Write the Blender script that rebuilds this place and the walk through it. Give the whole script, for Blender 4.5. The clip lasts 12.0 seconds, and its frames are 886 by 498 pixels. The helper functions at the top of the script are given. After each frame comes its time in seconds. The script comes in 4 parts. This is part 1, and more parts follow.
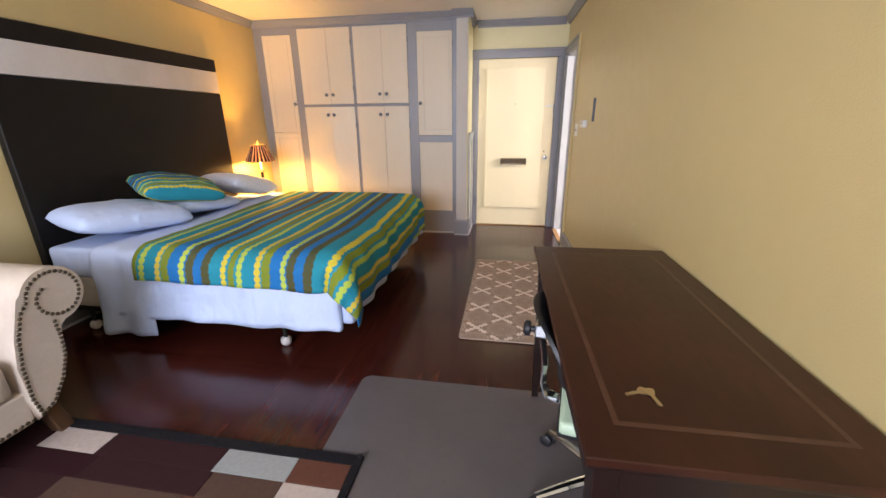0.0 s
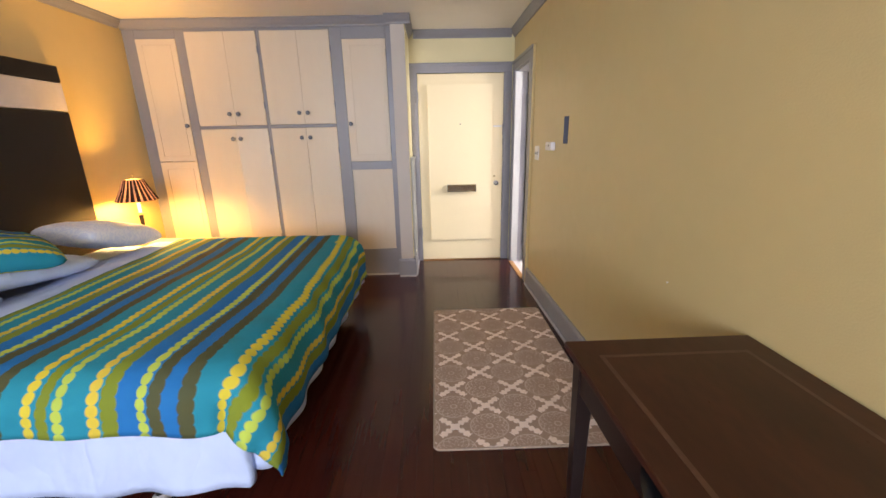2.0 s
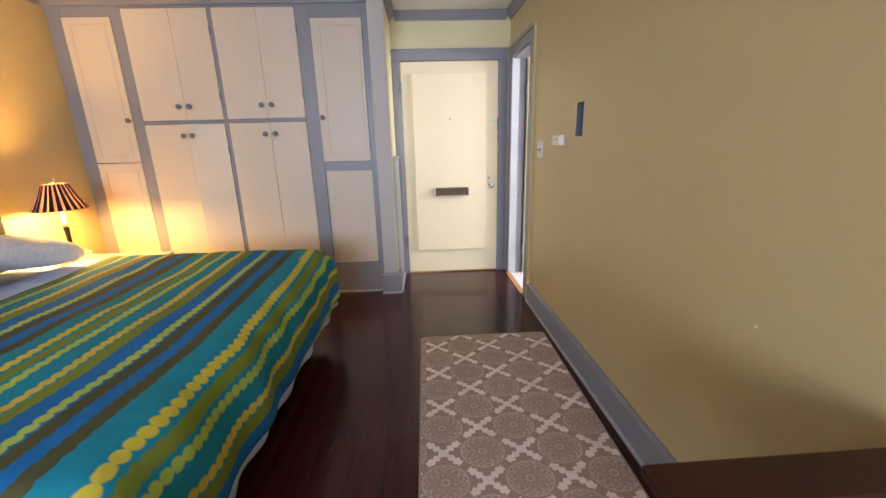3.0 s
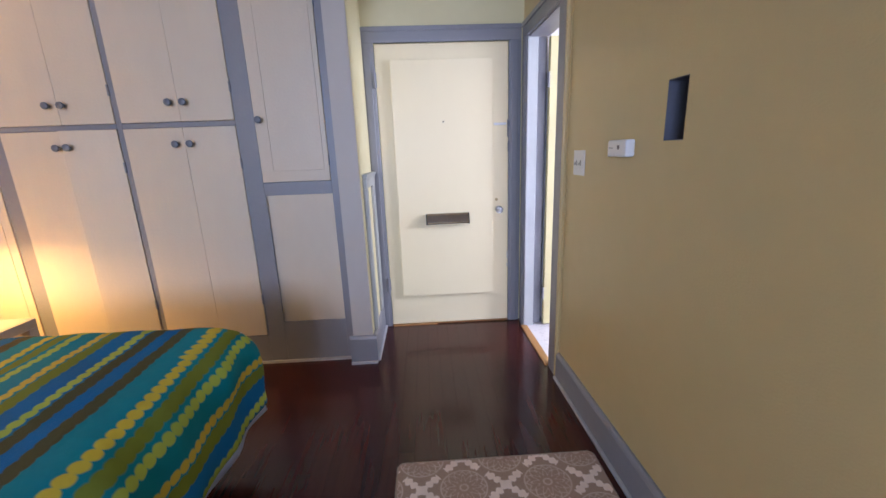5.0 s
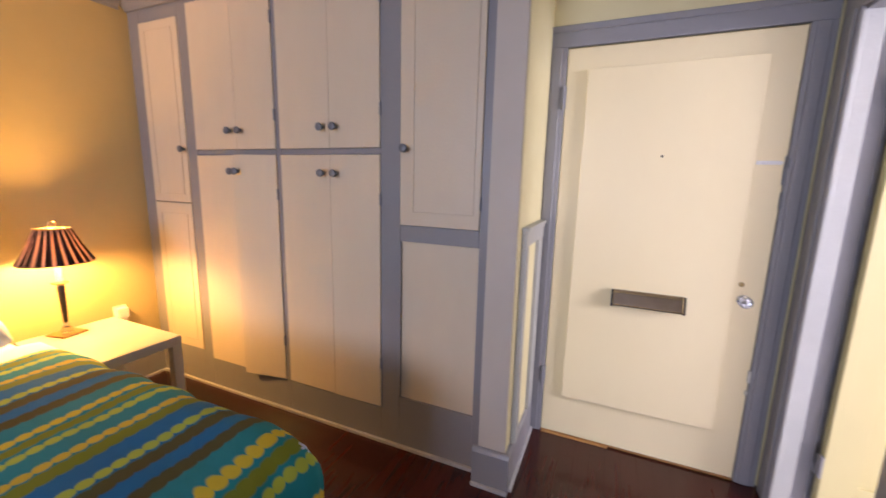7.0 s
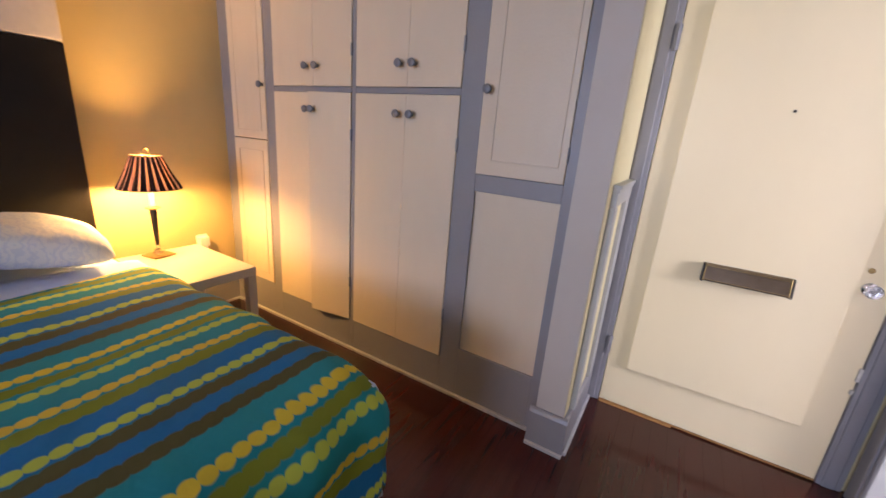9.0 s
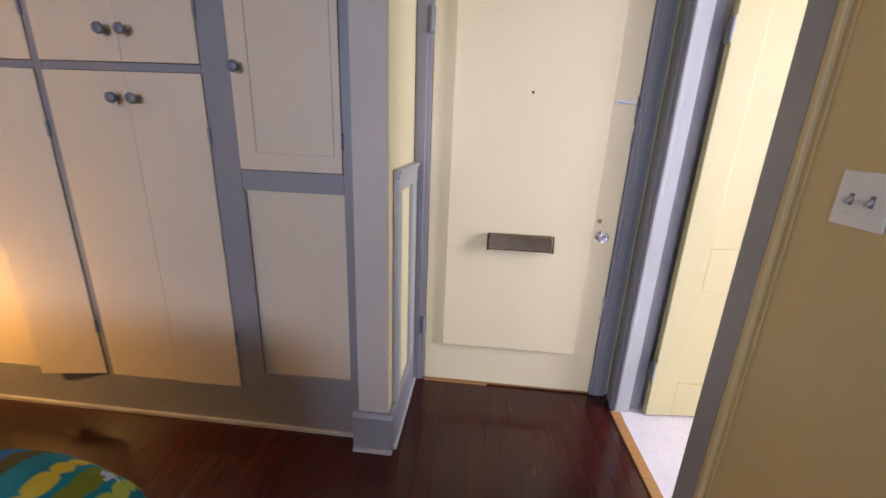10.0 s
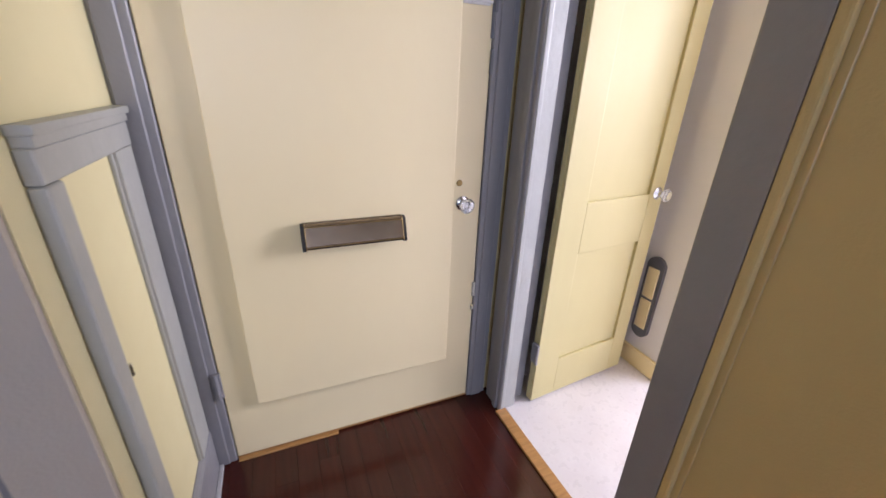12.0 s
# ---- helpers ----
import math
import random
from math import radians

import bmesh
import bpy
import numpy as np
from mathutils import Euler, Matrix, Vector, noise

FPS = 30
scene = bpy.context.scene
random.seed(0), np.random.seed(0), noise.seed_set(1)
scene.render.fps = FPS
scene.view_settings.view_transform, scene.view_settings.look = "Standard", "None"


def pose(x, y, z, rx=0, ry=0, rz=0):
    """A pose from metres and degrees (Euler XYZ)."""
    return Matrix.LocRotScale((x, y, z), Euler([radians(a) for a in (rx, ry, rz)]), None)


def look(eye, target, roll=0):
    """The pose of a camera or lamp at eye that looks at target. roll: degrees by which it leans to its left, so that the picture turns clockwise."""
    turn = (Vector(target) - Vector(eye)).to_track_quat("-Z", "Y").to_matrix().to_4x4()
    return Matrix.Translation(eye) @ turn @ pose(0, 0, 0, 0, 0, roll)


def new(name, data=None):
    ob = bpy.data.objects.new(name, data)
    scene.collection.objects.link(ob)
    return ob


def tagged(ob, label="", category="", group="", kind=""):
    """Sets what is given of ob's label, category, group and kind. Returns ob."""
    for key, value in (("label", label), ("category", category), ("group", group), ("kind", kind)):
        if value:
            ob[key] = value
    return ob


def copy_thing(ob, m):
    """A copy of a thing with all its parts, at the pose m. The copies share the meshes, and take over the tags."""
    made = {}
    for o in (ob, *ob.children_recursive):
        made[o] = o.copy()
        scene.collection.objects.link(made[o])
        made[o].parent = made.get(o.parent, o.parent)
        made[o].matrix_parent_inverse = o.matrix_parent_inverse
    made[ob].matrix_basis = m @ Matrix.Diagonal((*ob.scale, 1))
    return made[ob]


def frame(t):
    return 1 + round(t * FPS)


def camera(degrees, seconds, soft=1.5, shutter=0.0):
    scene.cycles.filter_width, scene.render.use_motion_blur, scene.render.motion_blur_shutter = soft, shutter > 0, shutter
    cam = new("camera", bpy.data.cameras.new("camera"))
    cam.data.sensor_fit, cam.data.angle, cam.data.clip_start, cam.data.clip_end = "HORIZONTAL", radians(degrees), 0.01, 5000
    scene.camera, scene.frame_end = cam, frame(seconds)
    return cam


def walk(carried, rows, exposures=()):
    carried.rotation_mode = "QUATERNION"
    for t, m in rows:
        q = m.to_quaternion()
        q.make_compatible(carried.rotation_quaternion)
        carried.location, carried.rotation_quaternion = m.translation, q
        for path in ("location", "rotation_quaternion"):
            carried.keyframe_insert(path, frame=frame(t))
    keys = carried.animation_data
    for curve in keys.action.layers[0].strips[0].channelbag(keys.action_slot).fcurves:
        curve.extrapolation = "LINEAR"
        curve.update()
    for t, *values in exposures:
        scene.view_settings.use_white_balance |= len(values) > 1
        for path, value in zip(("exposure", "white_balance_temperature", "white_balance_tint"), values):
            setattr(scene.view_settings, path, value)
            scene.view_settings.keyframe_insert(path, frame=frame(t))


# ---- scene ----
cam = camera(97.5, 12.0, shutter=0.2)
PATH = [
    (0, (0.208, 0.181, 1.35), (-0.103, 2.054, 0.721), -0.5),
    (0.5, (0.173, 0.33, 1.333), (-0.039, 2.22, 0.714), -0.4),
    (1, (0.146, 0.523, 1.352), (0.01, 2.433, 0.773), -0.5),
    (1.5, (0.072, 0.726, 1.337), (0.027, 2.651, 0.796), -0.9),
    (2, (-0.024, 0.92, 1.373), (0.008, 2.845, 0.832), -1.2),
    (2.5, (-0.009, 1.185, 1.34), (0.029, 3.117, 0.825), -1.4),
    (3, (0.007, 1.434, 1.312), (0.086, 3.362, 0.786), -1.5),
    (5, (0.11, 2.463, 1.318), (0.192, 4.403, 0.838), -2.1),
    (5.5, (0.093, 2.738, 1.324), (0.167, 4.683, 0.865), -2.5),
    (6, (0.158, 2.977, 1.327), (0.175, 4.927, 0.883), -1.4),
    (6.5, (0.212, 3.193, 1.351), (-0.13, 5.122, 0.948), 0.8),
    (7, (0.079, 3.239, 1.396), (-0.701, 5.048, 1.05), 1.4),
    (7.2, (0.037, 3.237, 1.414), (-0.896, 4.984, 1.14), 1.2),
    (8.8, (-0.042, 3.268, 1.363), (-1.097, 4.883, 0.837), 4.1),
    (9, (-0.04, 3.259, 1.343), (-1.015, 4.911, 0.777), 4.6),
    (9.5, (0.001, 3.337, 1.329), (-0.576, 5.165, 0.757), 4.3),
    (10, (0.06, 3.442, 1.353), (-0.107, 5.348, 0.771), 2.4),
    (10.5, (0.05, 3.525, 1.339), (0.102, 5.435, 0.746), 2.0),
    (11, (0.038, 3.722, 1.309), (0.225, 5.606, 0.664), 1.2),
    (11.5, (0.063, 3.921, 1.294), (0.498, 5.742, 0.592), 1.3),
    (12, (0.08, 4.142, 1.28), (0.806, 5.833, 0.497), 2.2),
]
EXPOSURES = [(0.0, 0.86, 7250, 18.0), (2.5, 0.82, 7300, 18.0), (3.2, 0.66, 6200, 16.5), (5.0, 0.53, 5650, 20.0), (6.0, 0.48, 5780, 22.0), (6.5, 0.43, 6150, 24.0), (7.0, 0.48, 6650, 26.0), (9.0, 0.43, 6400, 26.0), (10.0, 0.30, 6250, 23.0), (10.5, 0.28, 6300, 23.0), (12.0, 0.24, 6450, 22.0)]
walk(cam, [(t, look(eye, target, roll)) for t, eye, target, roll in PATH], EXPOSURES)


# ---- world and lights ----
def area_lamp(name, m, width, height, power, colour):
    data = bpy.data.lights.new(name, "AREA")
    data.shape, data.size, data.size_y, data.energy, data.color = "RECTANGLE", width, height, power, colour
    ob = new(name, data)
    ob.matrix_world = m
    return ob


def bulb_lamp(name, place, power, colour, radius):
    data = bpy.data.lights.new(name, "POINT")
    data.energy, data.color, data.shadow_soft_size = power, colour, radius
    ob = new(name, data)
    ob.location = place
    return ob


world = bpy.data.worlds.new("sky")
scene.world = world
world.use_nodes = True
sky = world.node_tree.nodes.new("ShaderNodeTexSky")
sky.sky_type, sky.sun_disc, sky.sun_elevation, sky.sun_rotation = "NISHITA", False, radians(40), radians(60)
world.node_tree.links.new(sky.outputs[0], world.node_tree.nodes["Background"].inputs[0])
world.node_tree.nodes["Background"].inputs[1].default_value = 0.08

LAMP = (-2.545, 4.255)
area_lamp("window_daylight", look((-1.1, -1.72, 1.61), (-1.40, 3.0, 1.25)), 2.0, 1.38, 114, (0.655, 0.785, 1.0))
area_lamp("bathroom_daylight", look((3.62, 4.0, 1.75), (0.4, 5.2, 1.0)), 1.1, 1.1, 98, (0.86, 0.91, 1.0))
bulb_lamp("lamp_bulb", (LAMP[0], LAMP[1], 0.976), 58, (1.0, 0.56, 0.14), 0.050)


# ---- materials ----
def material(name, colour, rough=0.5, metal=0.0, grain=(), bump=(), coat=0.0, spec=0.5):
    """grain: (scale, stretch xyz, second colour, share); bump: (scale, strength)."""
    mat = bpy.data.materials.new(name)
    mat.use_nodes = True
    nt = mat.node_tree
    shader = nt.nodes["Principled BSDF"]
    shader.inputs["Base Color"].default_value = (*colour, 1)
    shader.inputs["Roughness"].default_value = rough
    shader.inputs["Metallic"].default_value = metal
    shader.inputs["Coat Weight"].default_value = coat
    shader.inputs["Specular IOR Level"].default_value = spec
    if grain or bump:
        co = nt.nodes.new("ShaderNodeTexCoord")
    if grain:
        scale, stretch, second, share = grain
        mp = nt.nodes.new("ShaderNodeMapping")
        mp.inputs["Scale"].default_value = stretch
        nt.links.new(co.outputs["Object"], mp.inputs["Vector"])
        mix = None
        for k, (sc, sh) in enumerate(((scale, share), (scale * 7.3, share * 0.5))):
            n = nt.nodes.new("ShaderNodeTexNoise")
            n.inputs["Scale"].default_value, n.inputs["Detail"].default_value = sc, 6
            nt.links.new(mp.outputs[0], n.inputs["Vector"])
            ramp = nt.nodes.new("ShaderNodeMapRange")
            ramp.inputs["From Min"].default_value, ramp.inputs["From Max"].default_value = 0.35, 0.68
            ramp.inputs["To Max"].default_value = sh
            nt.links.new(n.outputs["Fac"], ramp.inputs["Value"])
            m = nt.nodes.new("ShaderNodeMix")
            m.data_type = "RGBA"
            if mix:
                nt.links.new(mix.outputs["Result"], m.inputs["A"])
            else:
                m.inputs["A"].default_value = (*colour, 1)
            m.inputs["B"].default_value = (*second, 1)
            nt.links.new(ramp.outputs[0], m.inputs["Factor"])
            mix = m
        nt.links.new(mix.outputs["Result"], shader.inputs["Base Color"])
        rr = nt.nodes.new("ShaderNodeMapRange")
        rr.inputs["To Min"].default_value, rr.inputs["To Max"].default_value = max(0.02, rough * 0.82), min(1, rough * 1.2)
        nt.links.new(n.outputs["Fac"], rr.inputs["Value"])
        nt.links.new(rr.outputs[0], shader.inputs["Roughness"])
    if bump:
        n = nt.nodes.new("ShaderNodeTexNoise")
        n.inputs["Scale"].default_value, n.inputs["Detail"].default_value = bump[0], 4
        nt.links.new(co.outputs["Object"], n.inputs["Vector"])
        b = nt.nodes.new("ShaderNodeBump")
        b.inputs["Strength"].default_value, b.inputs["Distance"].default_value = bump[1], 0.01
        nt.links.new(n.outputs["Fac"], b.inputs["Height"])
        nt.links.new(b.outputs[0], shader.inputs["Normal"])
    return mat


class Nodes:
    """A small shorthand for shader arithmetic."""

    def __init__(self, mat):
        self.nt = mat.node_tree
        self.shader = self.nt.nodes["Principled BSDF"]

    def put(self, socket, value):
        if isinstance(value, (int, float)):
            socket.default_value = value
        else:
            self.nt.links.new(value, socket)

    def math(self, kind, a, b=0.0, c=None):
        n = self.nt.nodes.new("ShaderNodeMath")
        n.operation = kind
        self.put(n.inputs[0], a)
        self.put(n.inputs[1], b)
        if c is not None:
            self.put(n.inputs[2], c)
        return n.outputs[0]

    def mix(self, factor, a, b):
        n = self.nt.nodes.new("ShaderNodeMix")
        n.data_type = "RGBA"
        self.put(n.inputs["Factor"], factor)
        for key, v in (("A", a), ("B", b)):
            if isinstance(v, tuple):
                n.inputs[key].default_value = (*v, 1)
            else:
                self.nt.links.new(v, n.inputs[key])
        return n.outputs["Result"]

    def noise(self, vector, scale, detail=4):
        n = self.nt.nodes.new("ShaderNodeTexNoise")
        n.inputs["Scale"].default_value, n.inputs["Detail"].default_value = scale, detail
        if vector is not None:
            self.nt.links.new(vector, n.inputs["Vector"])
        return n.outputs["Fac"]

    def split(self, kind="Object"):
        co = self.nt.nodes.new("ShaderNodeTexCoord")
        s = self.nt.nodes.new("ShaderNodeSeparateXYZ")
        self.nt.links.new(co.outputs[kind], s.inputs[0])
        return co.outputs[kind], s.outputs[0], s.outputs[1], s.outputs[2]

    def colour(self, value):
        self.nt.links.new(value, self.shader.inputs["Base Color"])

    def bump(self, height, strength, distance=0.01):
        b = self.nt.nodes.new("ShaderNodeBump")
        b.inputs["Strength"].default_value, b.inputs["Distance"].default_value = strength, distance
        self.nt.links.new(height, b.inputs["Height"])
        self.nt.links.new(b.outputs[0], self.shader.inputs["Normal"])


WALL = material("olive_wall_paint", (0.575, 0.445, 0.215), 0.36, grain=(1.6, (1, 1, 1), (0.52, 0.405, 0.195), 0.5), bump=(160, 0.10))
FOYER = material("yellow_wall_paint", (0.78, 0.70, 0.42), 0.45, grain=(2.0, (1, 1, 1), (0.73, 0.65, 0.38), 0.5), bump=(160, 0.10))
CEIL = material("ceiling_paint", (0.80, 0.76, 0.70), 0.8, grain=(1.5, (1, 1, 1), (0.74, 0.70, 0.64), 0.4), bump=(120, 0.10))
TRIM = material("grey_trim_paint", (0.265, 0.262, 0.285), 0.38, grain=(3, (1, 1, 1), (0.235, 0.232, 0.255), 0.6), bump=(60, 0.10))
# TRIM lightened for bathroom light on the hatch and far jamb; levers simply pale.
PALE_AND_LIT_GREY = material("pale_grey_and_lit_trim_paint", (0.42, 0.425, 0.41), 0.4, grain=(3, (1, 1, 1), (0.36, 0.365, 0.35), 0.6), bump=(60, 0.10))
SHOE = material("pale_shoe_paint", (0.52, 0.52, 0.54), 0.45, grain=(8, (1, 1, 1), (0.36, 0.35, 0.36), 0.6))
CREAM = material("cream_cupboard_paint", (0.69, 0.59, 0.46), 0.42, grain=(2.5, (1, 1, 0.4), (0.63, 0.53, 0.41), 0.5), bump=(70, 0.10))
PILLAR = material("greyed_pillar_paint", (0.56, 0.51, 0.46), 0.5, grain=(2, (1, 1, 1), (0.50, 0.45, 0.41), 0.5), bump=(120, 0.10))
DOOR = material("pale_yellow_door_paint", (0.84, 0.72, 0.46), 0.40, grain=(2, (1, 1, 0.4), (0.80, 0.68, 0.43), 0.5), bump=(45, 0.03))
KNOBGREY = material("grey_knob_paint", (0.17, 0.18, 0.21), 0.35, grain=(40, (1, 1, 1), (0.12, 0.12, 0.14), 0.6))
BRONZE = material("worn_bronze", (0.30, 0.235, 0.18), 0.24, 0.9, grain=(30, (1, 1, 1), (0.20, 0.15, 0.11), 0.6))
BRASS = material("old_brass", (0.45, 0.32, 0.13), 0.35, 1.0, grain=(40, (1, 1, 1), (0.25, 0.17, 0.08), 0.6))
CHROME = material("chrome", (0.62, 0.63, 0.65), 0.14, 1.0)
BLACK = material("black_plastic", (0.012, 0.012, 0.014), 0.42, grain=(60, (1, 1, 1), (0.02, 0.02, 0.022), 0.6), bump=(250, 0.15))
LEATHER = material("black_leatherette", (0.008, 0.007, 0.007), 0.42, grain=(12, (1, 1, 1), (0.012, 0.010, 0.009), 0.6), bump=(300, 0.22), spec=0.2)
WHITELEATHER = material("white_leatherette", (0.66, 0.60, 0.57), 0.42, grain=(5, (1, 1, 1), (0.56, 0.50, 0.47), 0.6), bump=(300, 0.18))
# White cotton with the blue of the window light mixed into its colour.
SHEET = material("white_cotton_blue_daylit", (0.58, 0.685, 0.92), 0.85, grain=(3, (1, 1, 1), (0.53, 0.635, 0.88), 0.5), bump=(500, 0.12), spec=0.2)
def creased(mat, scale, strength):
    """Adds broad soft creases to a cloth."""
    n = Nodes(mat)
    v, x, y, z = n.split()
    mp = n.nt.nodes.new("ShaderNodeMapping")
    mp.inputs["Scale"].default_value, mp.inputs["Rotation"].default_value = (1.0, 0.35, 0.6), (0.2, 0.1, 0.5)
    n.nt.links.new(v, mp.inputs["Vector"])
    fold = n.math("ABSOLUTE", n.math("SUBTRACT", n.noise(mp.outputs[0], scale, 3), 0.5))
    n.bump(n.math("ADD", n.math("MULTIPLY", fold, 3.0), n.math("MULTIPLY", n.noise(v, 500, 2), 0.15)), strength, 0.016)


BOXCLOTH = material("beige_box_spring_cloth", (0.42, 0.36, 0.30), 0.9, grain=(20, (1, 1, 1), (0.34, 0.29, 0.24), 0.6), bump=(400, 0.2), spec=0.2)
IRON = material("black_iron", (0.012, 0.012, 0.013), 0.5, 0.3, grain=(30, (1, 1, 1), (0.03, 0.025, 0.02), 0.5))
CASTER = material("white_nylon", (0.62, 0.58, 0.55), 0.35, grain=(60, (1, 1, 1), (0.40, 0.36, 0.33), 0.6))
LACQUER = material("white_lacquer", (0.74, 0.72, 0.68), 0.30, grain=(4, (1, 1, 1), (0.70, 0.67, 0.62), 0.4))
DESKTOP = material("mahogany_desk_top", (0.058, 0.0170, 0.0092), 0.30, grain=(2.6, (2.2, 0.8, 2), (0.026, 0.0082, 0.0052), 0.85), spec=0.28)
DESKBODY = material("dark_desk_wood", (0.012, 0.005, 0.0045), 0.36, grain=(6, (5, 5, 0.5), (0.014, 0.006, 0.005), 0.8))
INLAY = material("desk_inlay", (0.100, 0.042, 0.026), 0.34, grain=(14, (1, 1, 1), (0.052, 0.020, 0.012), 0.9))
MATGREY = material("grey_vinyl_mat", (0.112, 0.092, 0.096), 0.42, grain=(4, (1, 1, 1), (0.085, 0.075, 0.074), 0.6), bump=(220, 0.25))
SOFACLOTH = material("cream_sofa_leather", (0.60, 0.51, 0.43), 0.48, grain=(6, (1, 1, 1), (0.50, 0.41, 0.34), 0.7), bump=(180, 0.16))
PILLOWBROWN = material("tan_cushion_cloth", (0.26, 0.17, 0.085), 0.8, grain=(14, (1, 1, 1), (0.16, 0.10, 0.05), 0.7), bump=(300, 0.25), spec=0.2)
LEGWOOD = material("brown_leg_wood", (0.11, 0.055, 0.026), 0.4, grain=(10, (4, 4, 0.6), (0.06, 0.028, 0.014), 0.8))
NAIL = material("antique_nail", (0.11, 0.085, 0.06), 0.33, 0.9)
WHITEPLASTIC = material("white_plastic", (0.78, 0.77, 0.77), 0.35, grain=(30, (1, 1, 1), (0.72, 0.70, 0.70), 0.4))
# Yellower cream than DOOR, also darkened to offset the strong bathroom lamp.
LEAFPAINT_DIMMED = material("dimmed_warm_cream_door_paint", (0.56, 0.495, 0.255), 0.55, grain=(2, (1, 1, 0.4), (0.53, 0.465, 0.24), 0.5), bump=(45, 0.03))
TABLE = material("off_white_laminate", (0.50, 0.46, 0.41), 0.38, grain=(5, (1, 1, 1), (0.46, 0.42, 0.37), 0.5))
DARKMETAL = material("dark_grey_metal", (0.13, 0.135, 0.17), 0.5, 0.1, grain=(9, (1, 1, 1), (0.10, 0.105, 0.135), 0.6))
MINT = material("mint_seat_vinyl", (0.50, 0.64, 0.47), 0.42, grain=(12, (1, 1, 1), (0.43, 0.56, 0.41), 0.6), bump=(240, 0.15))
OAK = material("tan_threshold_oak", (0.48, 0.25, 0.085), 0.4, grain=(12, (1, 8, 1), (0.32, 0.155, 0.05), 0.8))
BATHWALL = material("lilac_white_paint", (0.76, 0.75, 0.80), 0.5, grain=(2, (1, 1, 1), (0.71, 0.70, 0.76), 0.4))
BATHTILE = material("pale_marble_tile", (0.72, 0.69, 0.70), 0.28, grain=(5, (1, 1, 1), (0.60, 0.56, 0.57), 0.7))
KEYMETAL = material("nickel_key", (0.66, 0.55, 0.40), 0.28, 1.0)
GLASS = material("clear_glass", (0.95, 0.96, 0.97), 0.03)
GLASS.node_tree.nodes["Principled BSDF"].inputs["Transmission Weight"].default_value = 0.9
BANDWHITE = material("worn_white_paint", (0.70, 0.68, 0.62), 0.5, grain=(60, (1, 1, 1), (0.40, 0.37, 0.33), 0.8))


def floor_material():
    """Dark red-brown varnished strip wood; each strip has its own tone."""
    mat = material("mahogany_floor", (0.05, 0.015, 0.010), 0.2)
    n = Nodes(mat)
    v, x, y, z = n.split()
    info = n.nt.nodes.new("ShaderNodeObjectInfo")
    geo = n.nt.nodes.new("ShaderNodeNewGeometry")
    tone = n.math("FRACT", n.math("ADD", info.outputs["Random"], geo.outputs["Random Per Island"]))
    mp = n.nt.nodes.new("ShaderNodeMapping")
    mp.inputs["Scale"].default_value = (14, 0.8, 1)
    n.nt.links.new(geo.outputs["Position"], mp.inputs["Vector"])
    streak = n.noise(mp.outputs[0], 3.0, 4)
    blotch = n.noise(geo.outputs["Position"], 2.2, 3)
    base = n.mix(tone, (0.046, 0.0082, 0.0052), (0.060, 0.0110, 0.0068))
    base = n.mix(n.math("MULTIPLY", n.math("SUBTRACT", streak, 0.3), 1.1), base, (0.020, 0.0042, 0.0034))
    worn = n.math("MAXIMUM", n.math("MULTIPLY_ADD", n.noise(mp.outputs[0], 1.1, 5), 3.2, -1.75), 0.0)
    base = n.mix(n.math("MINIMUM", n.math("MULTIPLY", worn, 0.4), 0.35), base, (0.110, 0.026, 0.016))
    n.colour(base)
    n.put(n.shader.inputs["Roughness"], n.math("MULTIPLY_ADD", blotch, 0.18, 0.09))
    n.shader.inputs["Coat Weight"].default_value = 0.06
    n.shader.inputs["Coat Roughness"].default_value = 0.15
    n.shader.inputs["Specular IOR Level"].default_value = 0.45
    n.bump(n.noise(mp.outputs[0], 6.0, 2), 0.012)
    return mat


FLOOR = floor_material()
creased(SHEET, 5.5, 0.9)


